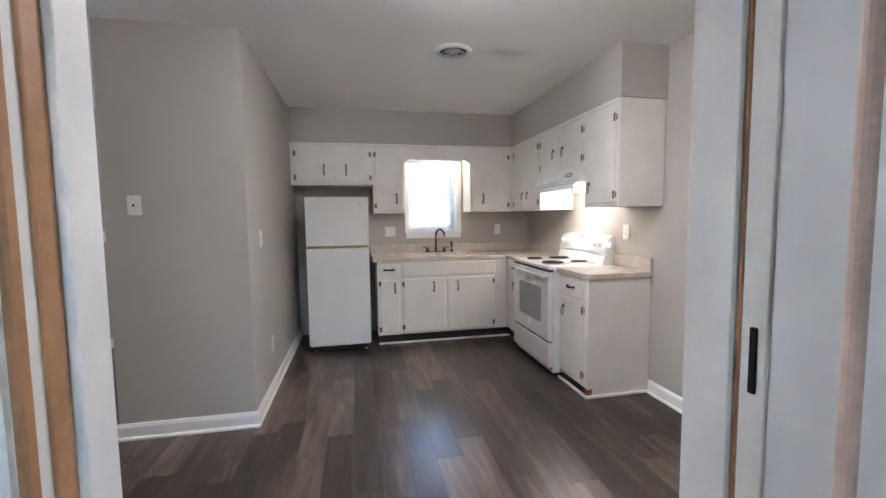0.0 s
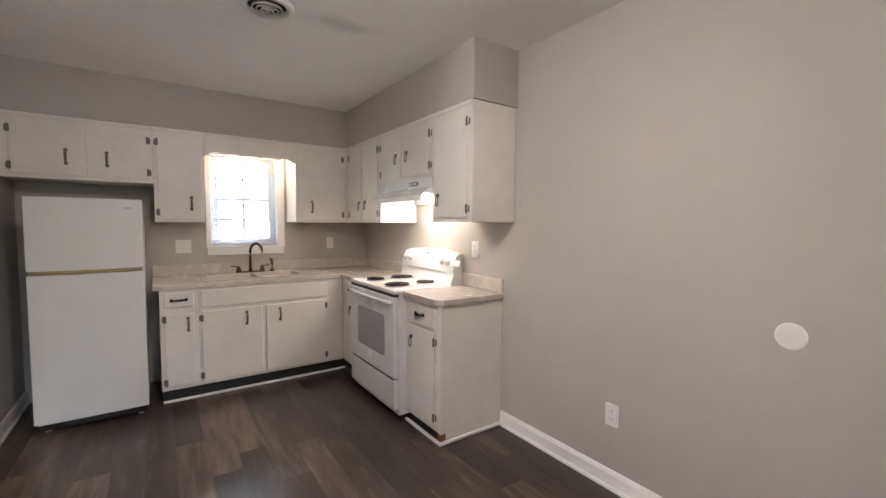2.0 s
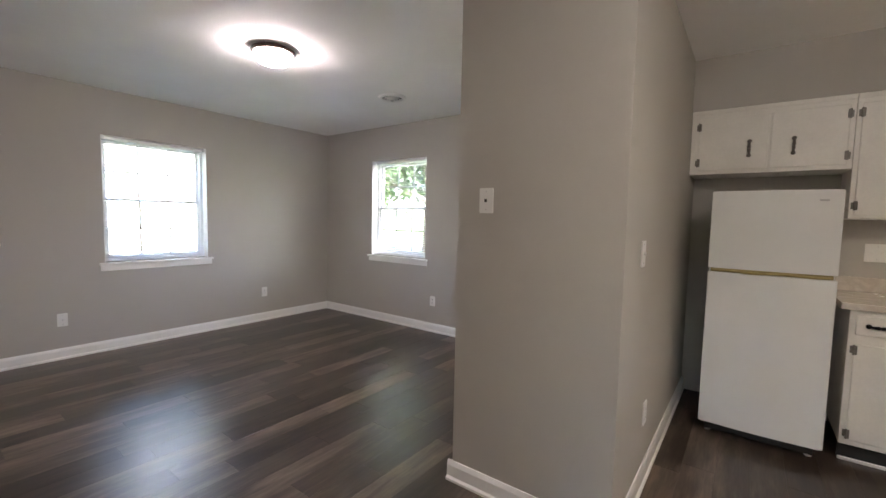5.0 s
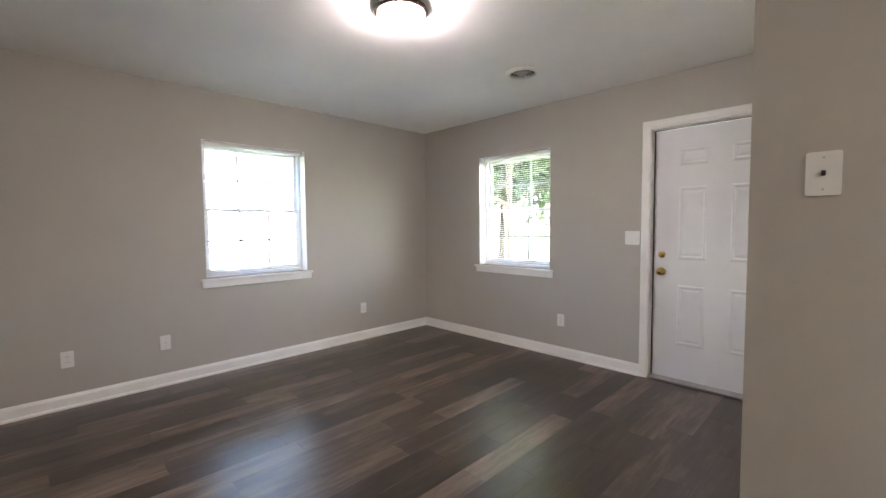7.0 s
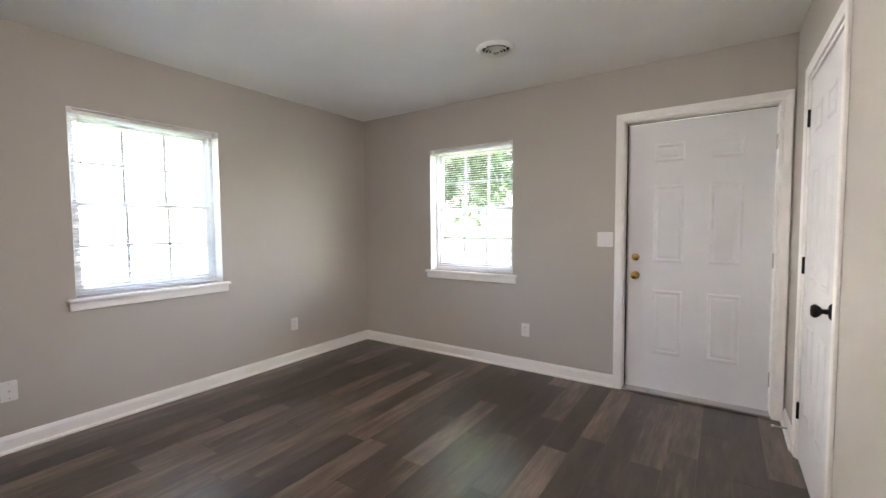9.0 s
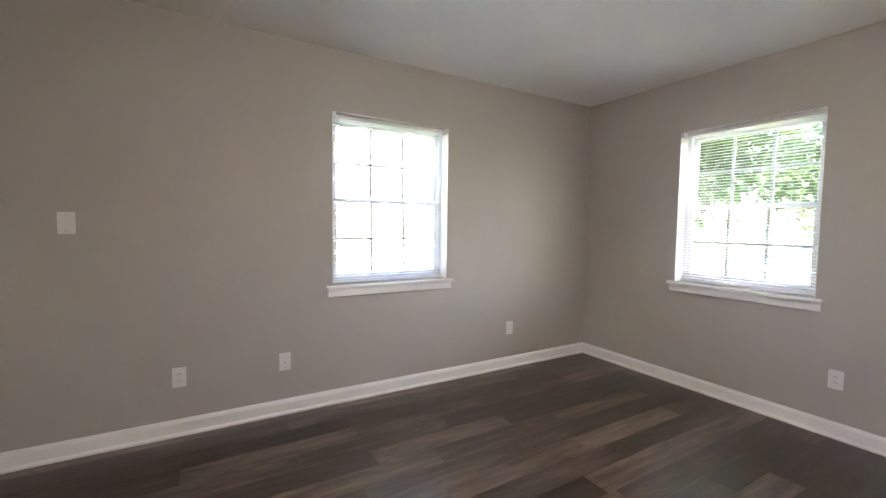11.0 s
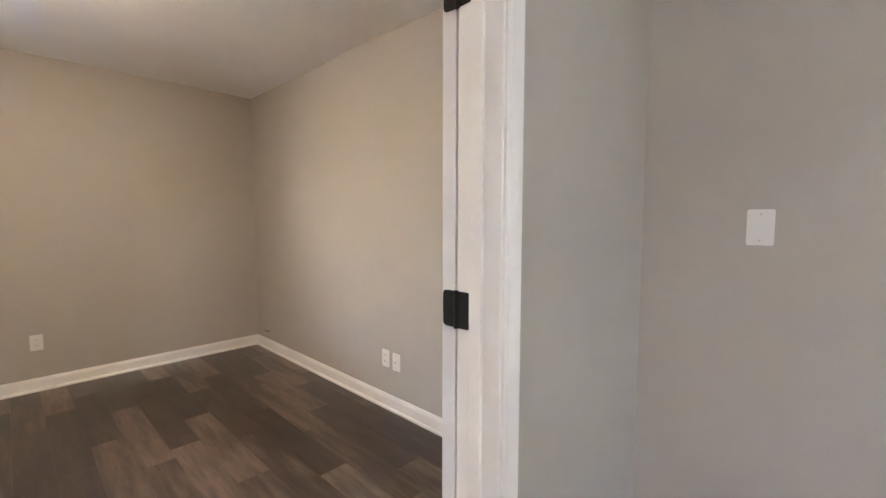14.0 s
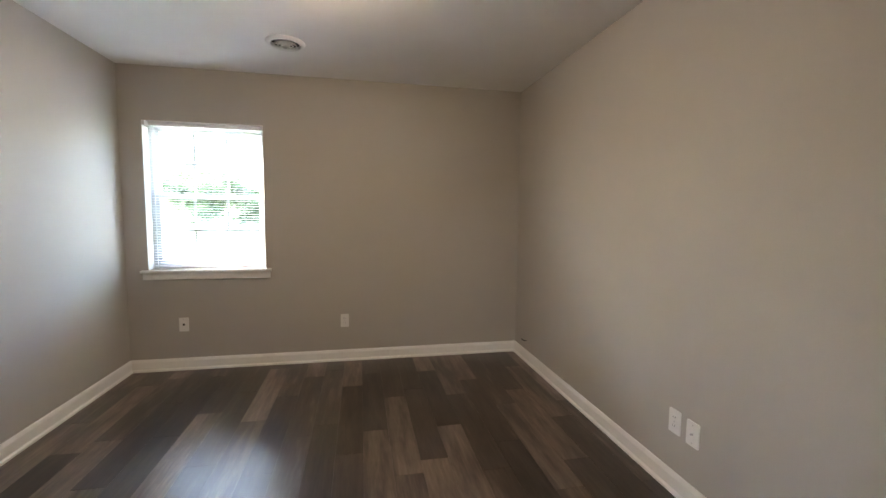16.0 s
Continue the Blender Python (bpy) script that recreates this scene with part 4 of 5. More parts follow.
# Toe kicks are near-black: the shade of the recess is in their colour.
part("toe_kick", block(0.99, 1.236, 0.06, 0.075, 0.001, TOE), SEAL_SHADE, cab, "recessed toe kick, near-black for the shade under the cabinet")
front(cab, 1.012, 1.206, 0.735, 0.845, "", (1.108, 0.79), False, name="drawer")
front(cab, 1.012, 1.206, 0.135, 0.685, "L", (1.165, 0.60))
cab = thing("base_cabinet", pose(0, BASE_Y, 0), CAB + "sink base cabinet with two doors", "cabinet", "base cabinets")
part("body", carcass(bmesh.new(), 1.237, BASE_X - 0.002, BD, TOE, CTR), CABINET, cab)
part("toe_kick", block(1.237, BASE_X + 0.06, 0.06, 0.075, 0.001, TOE), SEAL_SHADE, cab, "recessed toe kick, near-black for the shade under the cabinet")
front(cab, 1.252, 2.250, 0.715, 0.852, name="false_front")
front(cab, 1.252, 1.695, 0.125, 0.688, "L", (1.575, 0.60))
front(cab, 1.722, 2.235, 0.125, 0.688, "R", (1.835, 0.60))
ob = thing("toe_strip", pose(0, BASE_Y, 0), "white shoe strip on the floor below the sink cabinets", "trim", kind="structure")
part("strip", block(0.99, BASE_X + 0.03, 0.022, 0.040, 0.001, 0.020, 0.005), TRIM, ob)

B0 = pose(BASE_X, BASE_Y, 0, 0, 0, -90)


def by(y):
    return BASE_Y - y


BDE = EAST - BASE_X - 0.002
cab = thing("base_cabinet", B0, CAB + "narrow base cabinet with drawer in the corner", "cabinet", "base cabinets")
part("body", carcass(bmesh.new(), 0.0, by(3.985), BDE, TOE, CTR), CABINET, cab)
part("toe_kick", block(-0.05, by(3.985), 0.06, 0.075, 0.001, TOE), SEAL_SHADE, cab, "recessed toe kick, near-black for the shade under the cabinet")
front(cab, 0.085, by(4.0), 0.735, 0.845, "", (0.235, 0.79), False, name="drawer")
front(cab, 0.085, by(4.0), 0.135, 0.695, "", (0.22, 0.60), True, "drop")
cab = thing("base_cabinet", B0, CAB + "base cabinet ending the range run", "cabinet", "base cabinets")
part("body", carcass(bmesh.new(), by(3.185), by(2.775), BDE, 0.068, CTR), CABINET, cab)
part("end_panel", block(by(2.775), by(2.767), 0.0, BDE, 0.002, CTR), CABINET, cab)
part("toe_kick", block(by(3.185), by(2.775), 0.03, 0.045, 0.001, 0.067), SEAL_SHADE, cab, "recessed toe kick, near-black for the shade under the cabinet")
part("broken_corner", block(by(2.80), by(2.7655), -0.003, 0.042, 0.022, 0.066, 0.004), BROKEN, cab, "bare reddish wood at the broken corner")
front(cab, by(3.165), by(2.825), 0.715, 0.845, "", (by(2.995), 0.785), False, name="drawer")
front(cab, by(3.165), by(2.825), 0.098, 0.690, "R", (by(3.10), 0.585), True, "drop")
ob = thing("toe_strip", B0, "white shoe strip round the end cabinet", "trim", kind="structure")
part("strip", block(by(3.18), by(2.748), -0.016, 0.002, 0.001, 0.022, 0.005), TRIM, ob)
part("strip", block(by(2.766), by(2.748), 0.0025, BDE, 0.001, 0.022, 0.005), TRIM, ob)

# worktops
top = thing("worktop", pose(0, 0, CTR + 0.001), "marbled cream laminate worktop with low backsplash and sink cut-out", "worktop")
CT = 0.037
sx0, sx1, sy0, sy1 = 1.285, 2.075, 4.455, 4.885
bm = bmesh.new()
box(bm, 0.945, sx0, BASE_Y - 0.025, NORTH - 0.001, 0, CT, 0.004)
box(bm, sx1, EAST - 0.001, BASE_Y - 0.025, NORTH - 0.001, 0, CT, 0.004)
box(bm, sx0 - 0.004, sx1 + 0.004, BASE_Y - 0.025, sy0, 0.0002, CT - 0.0002, 0.003)
box(bm, sx0 - 0.004, sx1 + 0.004, sy1, NORTH - 0.001, 0.0002, CT - 0.0002, 0.003)
box(bm, BASE_X - 0.025, EAST - 0.001, 3.982, BASE_Y - 0.02, 0.0004, CT - 0.0004, 0.004)
part("top", bm, COUNTER, top)
part("backsplash", block(0.945, EAST - 0.002, NORTH - 0.022, NORTH - 0.001, CT, CT + 0.095, 0.005), COUNTER, top)
part("backsplash", block(EAST - 0.022, EAST - 0.002, 3.982, NORTH - 0.023, CT, CT + 0.095, 0.005), COUNTER, top)
top = thing("worktop", pose(0, 0, CTR + 0.001), "short marbled cream laminate worktop beside the range", "worktop")
bm = bmesh.new()
c = [(BASE_X - 0.028, 3.192), (BASE_X - 0.028, 2.805), (BASE_X + 0.012, 2.748), (EAST - 0.001, 2.748), (EAST - 0.001, 3.192)]
lo = [bm.verts.new((x, y, 0)) for x, y in c]
hi = [bm.verts.new((x, y, CT)) for x, y in c]
bm.faces.new(lo)
bm.faces.new(hi)
for i in range(5):
    bm.faces.new((lo[i], lo[(i + 1) % 5], hi[(i + 1) % 5], hi[i]))
bmesh.ops.bevel(bm, geom=bm.edges[:], offset=0.004, segments=2, affect="EDGES", profile=0.5)
part("top", bm, COUNTER, top)
part("backsplash", block(EAST - 0.024, EAST - 0.002, 2.748, 3.192, CT, CT + 0.098, 0.006), COUNTER, top)

# sink and tap
sink = thing("kitchen_sink", pose(0, 0, CTR + 0.001 + CT), "almond enamel double-bowl drop-in sink", "sink")
bm = bmesh.new()
midx = (sx0 + sx1) / 2 + 0.02
rim = 0.028
box(bm, sx0 - 0.012, sx0 + rim, sy0 - 0.012, sy1 + 0.012, 0.0005, 0.010, 0.004)
box(bm, sx1 - rim, sx1 + 0.012, sy0 - 0.012, sy1 + 0.012, 0.0005, 0.010, 0.004)
box(bm, midx - rim / 2, midx + rim / 2, sy0 - 0.002, sy1 - 0.058, 0.0, 0.0095, 0.004)
box(bm, sx0 + rim - 0.002, sx1 - rim + 0.002, sy0 - 0.0118, sy0 + rim, 0.0008, 0.0096, 0.004)
box(bm, sx0 + rim - 0.002, sx1 - rim + 0.002, sy1 - 0.06, sy1 + 0.0118, 0.0008, 0.0096, 0.004)
part("rim", bm, SINKM, sink)
for a, b in ((sx0 + rim, midx - rim / 2), (midx + rim / 2, sx1 - rim)):
    bm = bmesh.new()
    ya, yb, d = sy0 + rim, sy1 - 0.06, -0.16
    o = [bm.verts.new(p) for p in ((a, ya, 0.004), (b, ya, 0.004), (b, yb, 0.004), (a, yb, 0.004))]
    i_ = [bm.verts.new(p) for p in ((a + 0.03, ya + 0.03, d), (b - 0.03, ya + 0.03, d), (b - 0.03, yb - 0.03, d), (a + 0.03, yb - 0.03, d))]
    for k in range(4):
        bm.faces.new((o[k], o[(k + 1) % 4], i_[(k + 1) % 4], i_[k]))
    bm.faces.new(i_)
    bowl = part("bowl", bm, SINKM, sink)
    part("drain", lathe(bmesh.new(), [(0.0, d + 0.002), (0.035, d + 0.002), (0.042, d + 0.005), (0.045, d + 0.001)], 20), STEEL, bowl, "steel drain", pose((a + b) / 2, (ya + yb) / 2, 0))
TX, TY = 1.69, sy1 - 0.025
tap = thing("kitchen_faucet", pose(TX, TY, CTR + CT + 0.0112), "dark bronze gooseneck kitchen faucet with two handles", "faucet")
part("base_plate", block(-0.125, 0.125, -0.026, 0.026, 0.0, 0.014, 0.006, 3), BRONZE, tap)
pts = [(0, 0, 0.014), (0, 0, 0.06), (0, 0, 0.14)]
for k in range(13):
    a = math.pi * k / 12 * 1.05
    pts.append((0.045 - 0.045 * math.cos(a), -0.055 * (1 - math.cos(a)) * 0.6, 0.19 + 0.075 * math.sin(a)))
part("spout", tube(bmesh.new(), pts, [0.017, 0.013] + [0.0115] * (len(pts) - 3) + [0.013], 14), BRONZE, tap, "", None, True)
for s in (-1, 1):
    h = part("handle", lathe(bmesh.new(), [(0.0, 0.014), (0.022, 0.014), (0.020, 0.03), (0.014, 0.045), (0.016, 0.055), (0.0, 0.060)], 18), BRONZE, tap, "", pose(s * 0.10, 0, 0), True)
    part("lever", tube(bmesh.new(), [(0, 0, 0.052), (s * 0.03, 0, 0.058), (s * 0.062, -0.004, 0.062)], [0.006, 0.005, 0.007], 8), BRONZE, h, "", None, True)
ob = thing("side_sprayer", pose(TX + 0.19, TY, CTR + CT + 0.0112), "dark bronze side sprayer beside the faucet", "sprayer")
part("holder", lathe(bmesh.new(), [(0.0, 0.0), (0.022, 0.0), (0.020, 0.012), (0.013, 0.03), (0.0, 0.03)], 16), BRONZE, ob, "", None, True)
part("wand", tube(bmesh.new(), [(0, 0, 0.03), (0, 0, 0.07), (-0.004, -0.006, 0.10), (-0.016, -0.02, 0.118)], [0.010, 0.012, 0.015, 0.014], 12), BRONZE, ob, "", None, True)

# refrigerator
fr = thing("refrigerator", pose(0.315, 4.24, 0.0), "white top-freezer refrigerator with a yellowed door gap", "refrigerator")
FW, FH = 0.592, 1.528
part("body", block(0.004, FW - 0.004, 0.075, 0.70, 0.055, FH - 0.012, 0.008), FRIDGE, fr)
part("gasket", block(0.012, FW - 0.012, 0.058, 0.076, 0.07, FH - 0.02), GASKET, fr, "yellowed door gasket")


def bowed(x0, x1, z0, z1, d):
    """A door with a gently bowed front and rounded edges."""
    bm = bmesh.new()
    n = 12
    pts = [(x1 - 0.004, d), (x0 + 0.004, d), (x0, d - 0.006), (x0, 0.016)]
    for i in range(n + 1):
        u = i / n
        pts.append((x0 + 0.006 + (x1 - x0 - 0.012) * u, 0.014 * (2 * u - 1) ** 2))
    pts += [(x1, 0.016), (x1, d - 0.006)]
    a = [bm.verts.new((x, y, z0)) for x, y in pts]
    b = [bm.verts.new((x, y, z1)) for x, y in pts]
    bm.faces.new(a)
    bm.faces.new(b[::-1])
    for i in range(len(pts)):
        j = (i + 1) % len(pts)
        bm.faces.new((a[i], b[i], b[j], a[j]))
    bmesh.ops.bevel(bm, geom=[e for e in bm.edges if abs(e.verts[0].co.z - e.verts[1].co.z) < 1e-6], offset=0.005, segments=2, affect="EDGES", profile=0.5)
    return bm


d = part("freezer_door", bowed(0, FW, 1.062, FH, 0.058), FRIDGE, fr)
part("badge", block(FW - 0.10, FW - 0.06, 0.004, 0.0095, FH - 0.062, FH - 0.052, 0.002), STEEL, d, "small silver badge")
lip = [(0.02 + (FW - 0.04) * i / 14, 0.008 + 0.014 * (2 * i / 14 - 1) ** 2, 1.050 + 0.003 * math.sin(i * 0.9)) for i in range(15)]
part("grip_edge", tube(bmesh.new(), lip, 0.011, 8), GASKET, d, "yellowed lower grip edge", None, True)
part("fresh_food_door", bowed(0, FW, 0.085, 1.036, 0.058), FRIDGE, fr)
part("kick_grille", block(0.03, FW - 0.03, 0.09, 0.11, 0.012, 0.055, 0.003), SEAL_SHADE, fr, "dark kick grille")
for x in (0.05, FW - 0.05):
    part("foot", rod(bmesh.new(), (x, 0.11, 0.0005), (x, 0.11, 0.056), 0.018, n=12), PLASTIC, fr)
    part("foot", rod(bmesh.new(), (x, 0.62, 0.0005), (x, 0.62, 0.056), 0.018, n=12), SEAL_SHADE, fr)

# range; local x runs south, y towards the wall
RW = 0.776
rg = thing("electric_range", pose(2.315, 3.975, 0, 0, 0, -90), "white electric coil range with oven window and storage drawer", "range")
RD = EAST - 2.315 - 0.012
part("body", block(0.004, RW - 0.004, 0.03, RD, 0.03, 0.885, 0.004), APPLIANCE, rg)
part("cooktop", block(0, RW, -0.012, RD - 0.05, 0.888, 0.918, 0.010, 3), APPLIANCE, rg)
part("trim_strip", block(0.006, RW - 0.006, -0.004, 0.03, 0.868, 0.887), SEAL_SHADE, rg, "dark vent strip above the oven door")
od = part("oven_door", block(0.004, RW - 0.004, -0.012, 0.028, 0.295, 0.866, 0.010, 3), APPLIANCE, rg)
part("oven_window", outline(bmesh.new(), rounded(0.47, 0.30, 0.025), -0.0145, -0.0115), OVENGLASS, od, "grey oven window", pose(RW / 2 + 0.01, 0, 0.575))
bm = bmesh.new()
tube(bm, [(0.05 + (RW - 0.10) * i / 12, -0.034 - 0.012 * math.sin(math.pi * i / 12), 0.832) for i in range(13)], 0.013, 10)
for x in (0.05, RW - 0.05):
    rod(bm, (x, -0.010, 0.832), (x, -0.036, 0.832), 0.012, n=10)
part("door_handle", bm, APPLIANCE, od, "", None, True)
dr = part("storage_drawer", block(0.004, RW - 0.004, -0.008, 0.028, 0.075, 0.282, 0.008, 2), APPLIANCE, rg)
# Two black strips paint the shade above and below the storage drawer.
part("drawer_grip", block(0.03, RW - 0.03, -0.004, 0.028, 0.2825, 0.2945), SEAL_SHADE, rg, "dark strip for the shaded gap above the drawer")
part("kick", block(0.02, RW - 0.02, 0.06, 0.075, 0.001, 0.074), SEAL_SHADE, rg, "dark strip for the shade under the drawer")
bm = bmesh.new()
prof = [(RD - 0.115, 0.905), (RD - 0.105, 0.935), (RD - 0.085, 0.985), (RD - 0.080, 1.00), (RD - 0.092, 1.015), (RD - 0.088, 1.05), (RD - 0.075, 1.11), (RD - 0.055, 1.155), (RD - 0.030, 1.168), (RD, 1.168), (RD, 0.905)]
cols = []
n = 14
for i in range(n + 1):
    u = i / n
    drop = 0.022 * abs(2 * u - 1) ** 3
    cols.append([bm.verts.new((RW * u, y, z - (drop if z > 1.0 else 0))) for y, z in prof])
for a, b in zip(cols, cols[1:]):
    for k in range(len(prof)):
        j = (k + 1) % len(prof)
        bm.faces.new((a[k], a[j], b[j], b[k]))
bm.faces.new(cols[0])
bm.faces.new(cols[-1][::-1])
bg = part("backguard", bm, APPLIANCE, rg)
for x in (0.07, 0.15, RW - 0.15, RW - 0.07):
    part("control_knob", lathe(bmesh.new(), [(0.0, 0.028), (0.016, 0.028), (0.022, 0.022), (0.026, 0.004), (0.027, 0.0), (0.0, 0.0)], 18), APPLIANCE, bg, "", pose(x, RD - 0.080, 1.085, 102, 0, 0), True)
part("clock_panel", block(RW / 2 - 0.075, RW / 2 + 0.075, -0.002, 0.002, -0.022, 0.022, 0.001), PLASTIC, bg, "", pose(RW / 2, RD - 0.081, 1.082, 12 - 24, 0, 0))
part("badge", block(-0.016, 0.016, -0.003, 0.002, -0.009, 0.009, 0.002), SLOT, bg, "small dark badge", pose(RW / 2, RD - 0.062, 1.138, -24, 0, 0))
for x, y, r in ((0.20, 0.13, 0.075), (0.57, 0.13, 0.098), (0.20, 0.375, 0.098), (0.57, 0.375, 0.075)):
    bn = part("burner", lathe(bmesh.new(), [(r + 0.012, 0.919), (r + 0.014, 0.922), (r + 0.004, 0.9225), (r * 0.9, 0.9195), (0.0, 0.9190)], 32), STEEL, rg, "chrome drip pan", pose(x, y, 0))
    turns = [((r * 0.22 + r * 0.74 * i / 70) * math.cos(i * 2 * math.pi / 18), (r * 0.22 + r * 0.74 * i / 70) * math.sin(i * 2 * math.pi / 18), 0.930) for i in range(71)]
    part("coil", tube(bmesh.new(), turns, 0.0055, 6), COIL, bn, "dark coil element", None, True)


# ---- outdoors ----
GZ = -0.35
bm = bmesh.new()
bmesh.ops.create_grid(bm, x_segments=2, y_segments=2, size=600.0)
ob = new("ground", mesh_of("ground", bm, LAWN))
ob.location = (0, 0, GZ)
tagged(ob, "flat green lawn reaching to the distance", "ground", kind="structure")


def slab(name, x0, x1, y0, y1, mat, label, category):
    o = new(name, mesh_of(name, block(x0, x1, y0, y1, GZ - 0.1, GZ + 0.012), mat))
    return tagged(o, label, category, kind="structure")


slab("driveway", -5.2, -1.4, 9.0, 13.5, CONCRETE, "pale concrete driveway before the house", "driveway")
slab("road", -60, 60, 19, 25, ASPHALT, "grey asphalt road", "road")
slab("car_park", -14, 12, -26, -7, CONCRETE, "pale concrete yard behind the house", "pavement")


def tree(x, y, h, spread, seed, leaves, size, low=0.35):
    rng = random.Random(seed)
    t = thing("tree", pose(x, y, GZ), "leafy green broad-crowned tree on the lawn", "tree", "trees outside")
    bm = bmesh.new()
    tube(bm, [(0, 0, -0.1), (0.03, 0.02, h * 0.15), (-0.04, 0.03, h * 0.35), (0.05, -0.03, h * 0.6), (0, 0, h * 0.85)], [0.021 * h, 0.016 * h, 0.014 * h, 0.012 * h, 0.004 * h], 10)
    tips = []
    for k in range(16):
        a = k * 2.4 + rng.uniform(-0.3, 0.3)
        z0 = h * rng.uniform(low - 0.03, 0.75)
        r = spread * rng.uniform(0.55, 1.0)
        z1 = z0 + h * rng.uniform(0.02, 0.22)
        p = [(0, 0, z0), (r * 0.5 * math.cos(a), r * 0.5 * math.sin(a), z0 + (z1 - z0) * 0.6), (r * math.cos(a), r * math.sin(a), z1)]
        tube(bm, p, [0.009 * h, 0.006 * h, 0.002 * h], 6)
        tips += [Vector(p[1]).lerp(Vector(p[2]), u) for u in (0.2, 0.6, 1.0)]
    tips += [Vector((0, 0, h * u)) for u in (0.8, 0.9, 1.0)]
    part("trunk", bm, BARK, t)
    verts, faces = [], []
    for k in range(leaves):
        c = rng.choice(tips)
        d = Vector((rng.gauss(0, 1), rng.gauss(0, 1), rng.gauss(0, 0.7))) * spread * 0.17
        q = Euler((rng.uniform(-1, 1), rng.uniform(-1, 1), rng.uniform(0, 6.3))).to_matrix()
        s = size * rng.uniform(0.6, 1.4)
        n0 = len(verts)
        for u, v, w in ((-0.5, 0, 0), (0, -0.32, 0.08), (0.6, 0, 0), (0, 0.32, 0.08)):
            verts.append(c + d + q @ Vector((u * s, v * s, w * s)))
        faces.append((n0, n0 + 1, n0 + 2, n0 + 3))
    me = bpy.data.meshes.new("crown")
    me.from_pydata([tuple(v) for v in verts], [], faces)
    me.materials.append(LEAF)
    placed("crown", me, t)
    return t


tree(-8.3, 12.2, 8.5, 3.4, 1, 11000, 0.24, 0.28)
tree(-3.2, 14.5, 8.5, 3.3, 2, 11000, 0.25, 0.29)
tree(-11.5, 16.0, 9.0, 4.0, 4, 9000, 0.3, 0.26)
tree(-8.0, 28.0, 10.0, 4.5, 6, 8000, 0.38, 0.25)
for k, (x, y) in enumerate(((-13, -40), (-7, -43), (-1, -39), (5, -42), (11, -40), (-19, -42))):
    tree(x, y, 4.6 + 0.7 * (k % 3), 3.4, 20 + k, 5000, 0.45, 0.16)


def house(m, w, d, h, label, vents=()):
    hs = thing("neighbour_house", m, label, "house")
    part("wall", block(-w / 2, w / 2, 0, d, 0, h), SIDING, hs)
    for k in range(int(h / 0.2)):
        part("clapboard", block(-w / 2, w / 2, -0.014, -0.001, 0.02 + k * 0.2, 0.205 + k * 0.2), SIDING, hs)
    bm = bmesh.new()
    rise = 1.7
    pts = [(-0.5, h), (d + 0.5, h), (d / 2, h + rise)]
    a = [bm.verts.new((-w / 2 - 0.4, y, z)) for y, z in pts]
    b = [bm.verts.new((w / 2 + 0.4, y, z)) for y, z in pts]
    bm.faces.new(a)
    bm.faces.new(b[::-1])
    for i in range(3):
        j = (i + 1) % 3
        bm.faces.new((a[i], b[i], b[j], a[j]))
    part("roof", bm, ROOFING, hs, "grey shingle roof")
    for x, z, ww, hh in vents:
        sh = part("louvre", block(x - ww / 2 - 0.05, x + ww / 2 + 0.05, -0.04, -0.015, z - hh / 2 - 0.05, z + hh / 2 + 0.05), VINYL, hs, "white louvred vent")
        k = 0
        while k * 0.1 < hh:
            part("blade", block(x - ww / 2, x + ww / 2, -0.055, -0.0405, z - hh / 2 + k * 0.1, z - hh / 2 + k * 0.1 + 0.05), GRILLE, sh)
            k += 1
    return hs


house(pose(-13.5, 3.6, GZ, 0, 0, 90), 14.0, 7.0, 5.6, "two-storey white clapboard house next door", ((-0.3, 1.6, 1.0, 1.0),))
house(pose(2.0, 31.0, GZ), 14.0, 8.0, 2.9, "low white clapboard house across the road")

car = thing("parked_car", pose(-3.6, 11.4, GZ + 0.012, 0, 0, 78), "dark blue-grey car parked on the driveway", "car")
prof = [(-2.2, 0.35), (-2.25, 0.75), (-2.1, 0.95), (-1.35, 1.0), (-0.75, 1.42), (0.65, 1.45), (1.3, 1.02), (2.05, 0.92), (2.25, 0.7), (2.2, 0.35)]
bm = outline(bmesh.new(), prof, -0.86, 0.86)
bmesh.ops.bevel(bm, geom=bm.edges[:], offset=0.06, segments=2, affect="EDGES", profile=0.5)
body = part("body", bm, CARPAINT, car)
for s in (-1, 1):
    y0, y1 = sorted((s * 0.862, s * 0.868))
    part("side_window", outline(bmesh.new(), [(-1.15, 1.04), (-0.70, 1.36), (0.58, 1.38), (1.05, 1.05)], y0, y1), OVENGLASS, body, "dark side window")
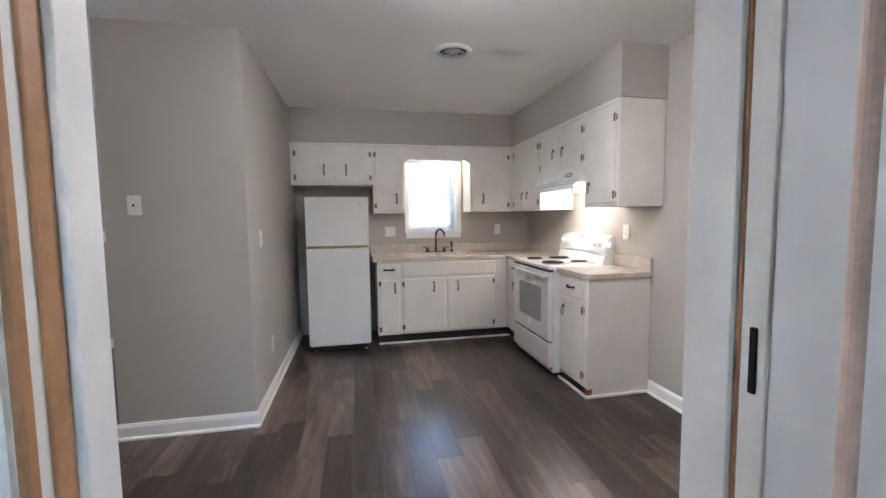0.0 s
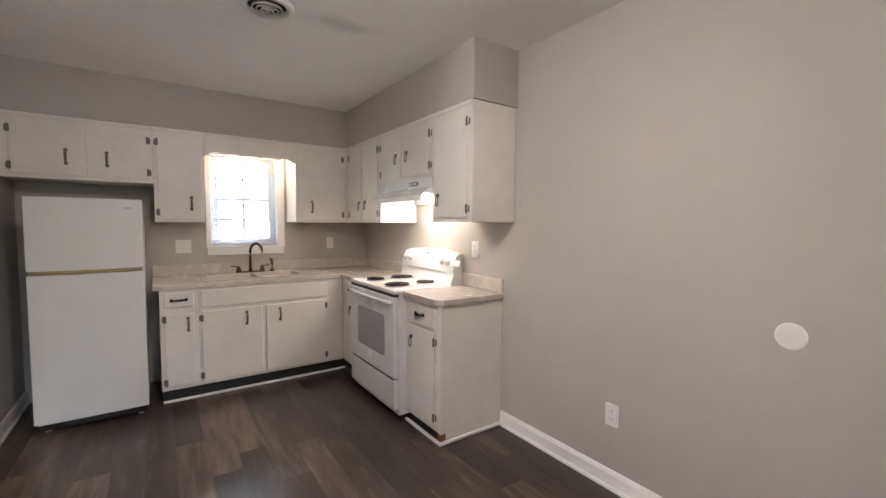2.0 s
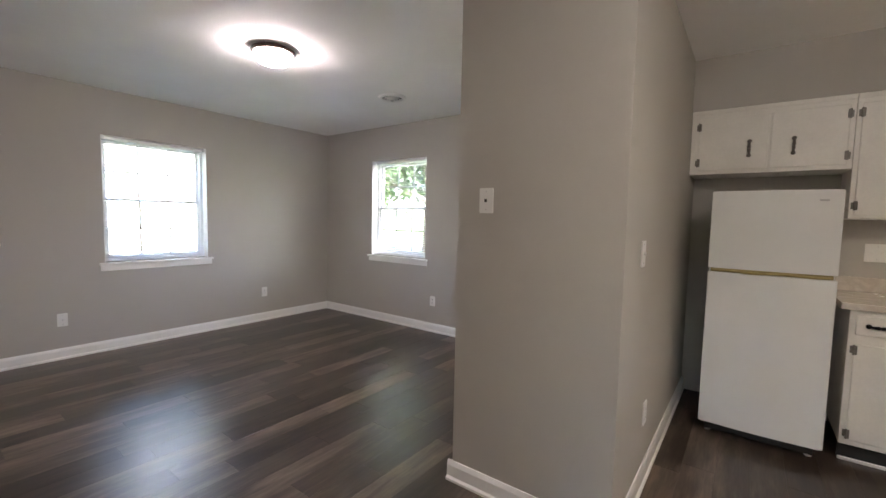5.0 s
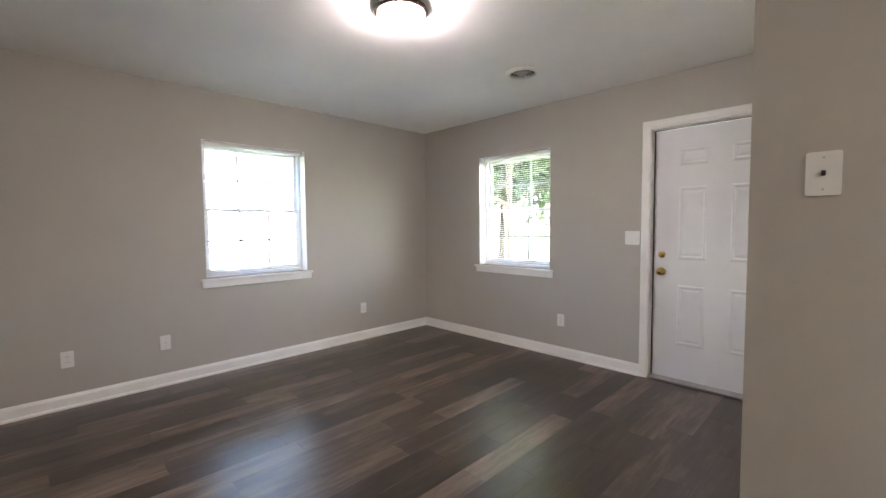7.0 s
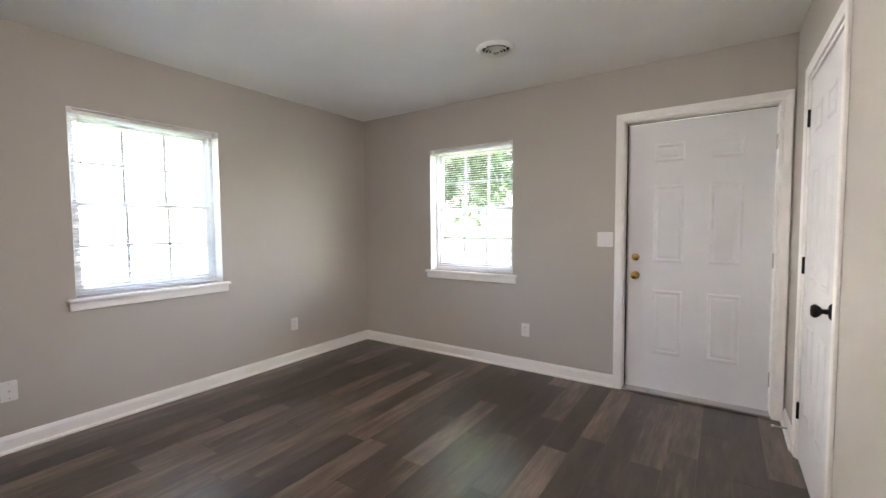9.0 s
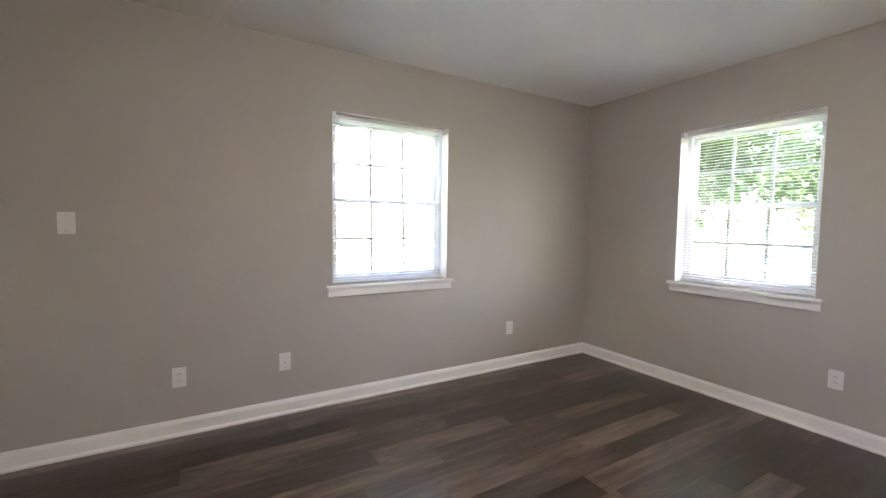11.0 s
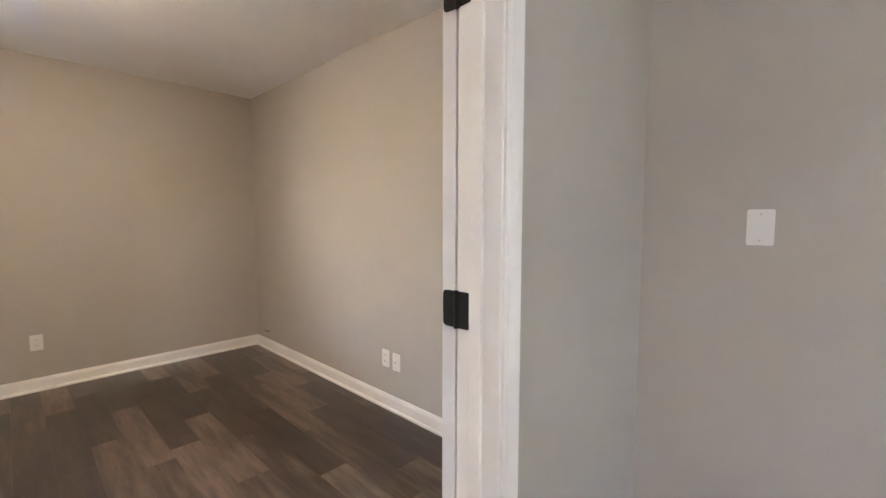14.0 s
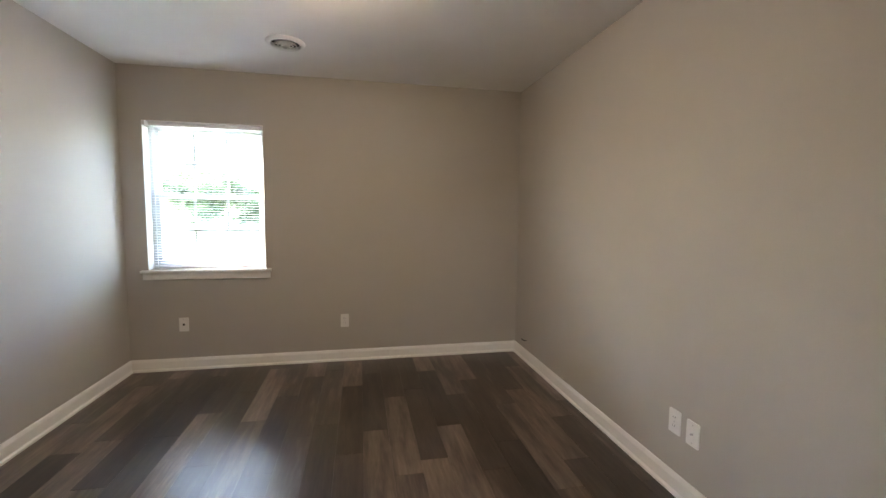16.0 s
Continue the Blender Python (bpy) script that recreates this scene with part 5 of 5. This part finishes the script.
for x in (-1.4, 1.4):
    for y in (-0.80, 0.80):
        w = part("wheel", rod(bmesh.new(), (x, y - 0.11, 0.32), (x, y + 0.11, 0.32), 0.32, n=24), TYRE, car)
        part("rim", rod(bmesh.new(), (x, y - 0.115, 0.32), (x, y + 0.115, 0.32), 0.20, n=20), STEEL, w, "silver wheel rim")


# ---- floor planks ----
PW, PL = 0.152, 0.915


def floor_of(name, x0, x1, y0, y1, shift):
    base = thing(name, pose(0, 0, -0.012), "dark brown-grey wood-look vinyl plank floor", "floor", kind="structure")
    part("underlay", block(x0, x1, y0, y1, -0.05, -0.004), SUBFLOOR, base)
    shared = {}

    def plank(w, l):
        key = (round(w, 4), round(l, 4))
        if key not in shared:
            bm = bmesh.new()
            e = 0.0007
            lo = [bm.verts.new((x, y, -0.006)) for x, y in ((0, 0), (w, 0), (w, l), (0, l))]
            mid = [bm.verts.new((x, y, 0.0115)) for x, y in ((0, 0), (w, 0), (w, l), (0, l))]
            top = [bm.verts.new((x, y, 0.012)) for x, y in ((e, e), (w - e, e), (w - e, l - e), (e, l - e))]
            for a, b in ((lo, mid), (mid, top)):
                for i in range(4):
                    bm.faces.new((a[i], a[(i + 1) % 4], b[(i + 1) % 4], b[i]))
            bm.faces.new(top)
            shared[key] = mesh_of("plank", bm, PLANK)
        return shared[key]

    rng = random.Random(shift)
    col = 0
    x = x0
    while x < x1 - 0.01:
        w = min(PW, x1 - x)
        y = y0
        first = PL * ((col * 0.37 + rng.choice((0.0, 0.12, 0.25))) % 1.0)
        first = first if first > 0.15 else PL
        while y < y1 - 0.005:
            l = min(first, y1 - y)
            placed("plank", plank(w - 0.0003, l - 0.0003), base, "", pose(x, y, 0))
            y += l
            first = PL
        x += PW
        col += 1


floor_of("floor", WEST - 0.05, EAST + 0.05, 0.62, NORTH + 0.1, 3)
floor_of("floor_bedroom", BED_W - 0.05, BED_E + 0.05, BED_S - 0.05, 0.62, 5)
floor_of("floor_entry", BED_E + 0.052, EAST + 0.05, BED_S - 0.05, 0.62, 7)
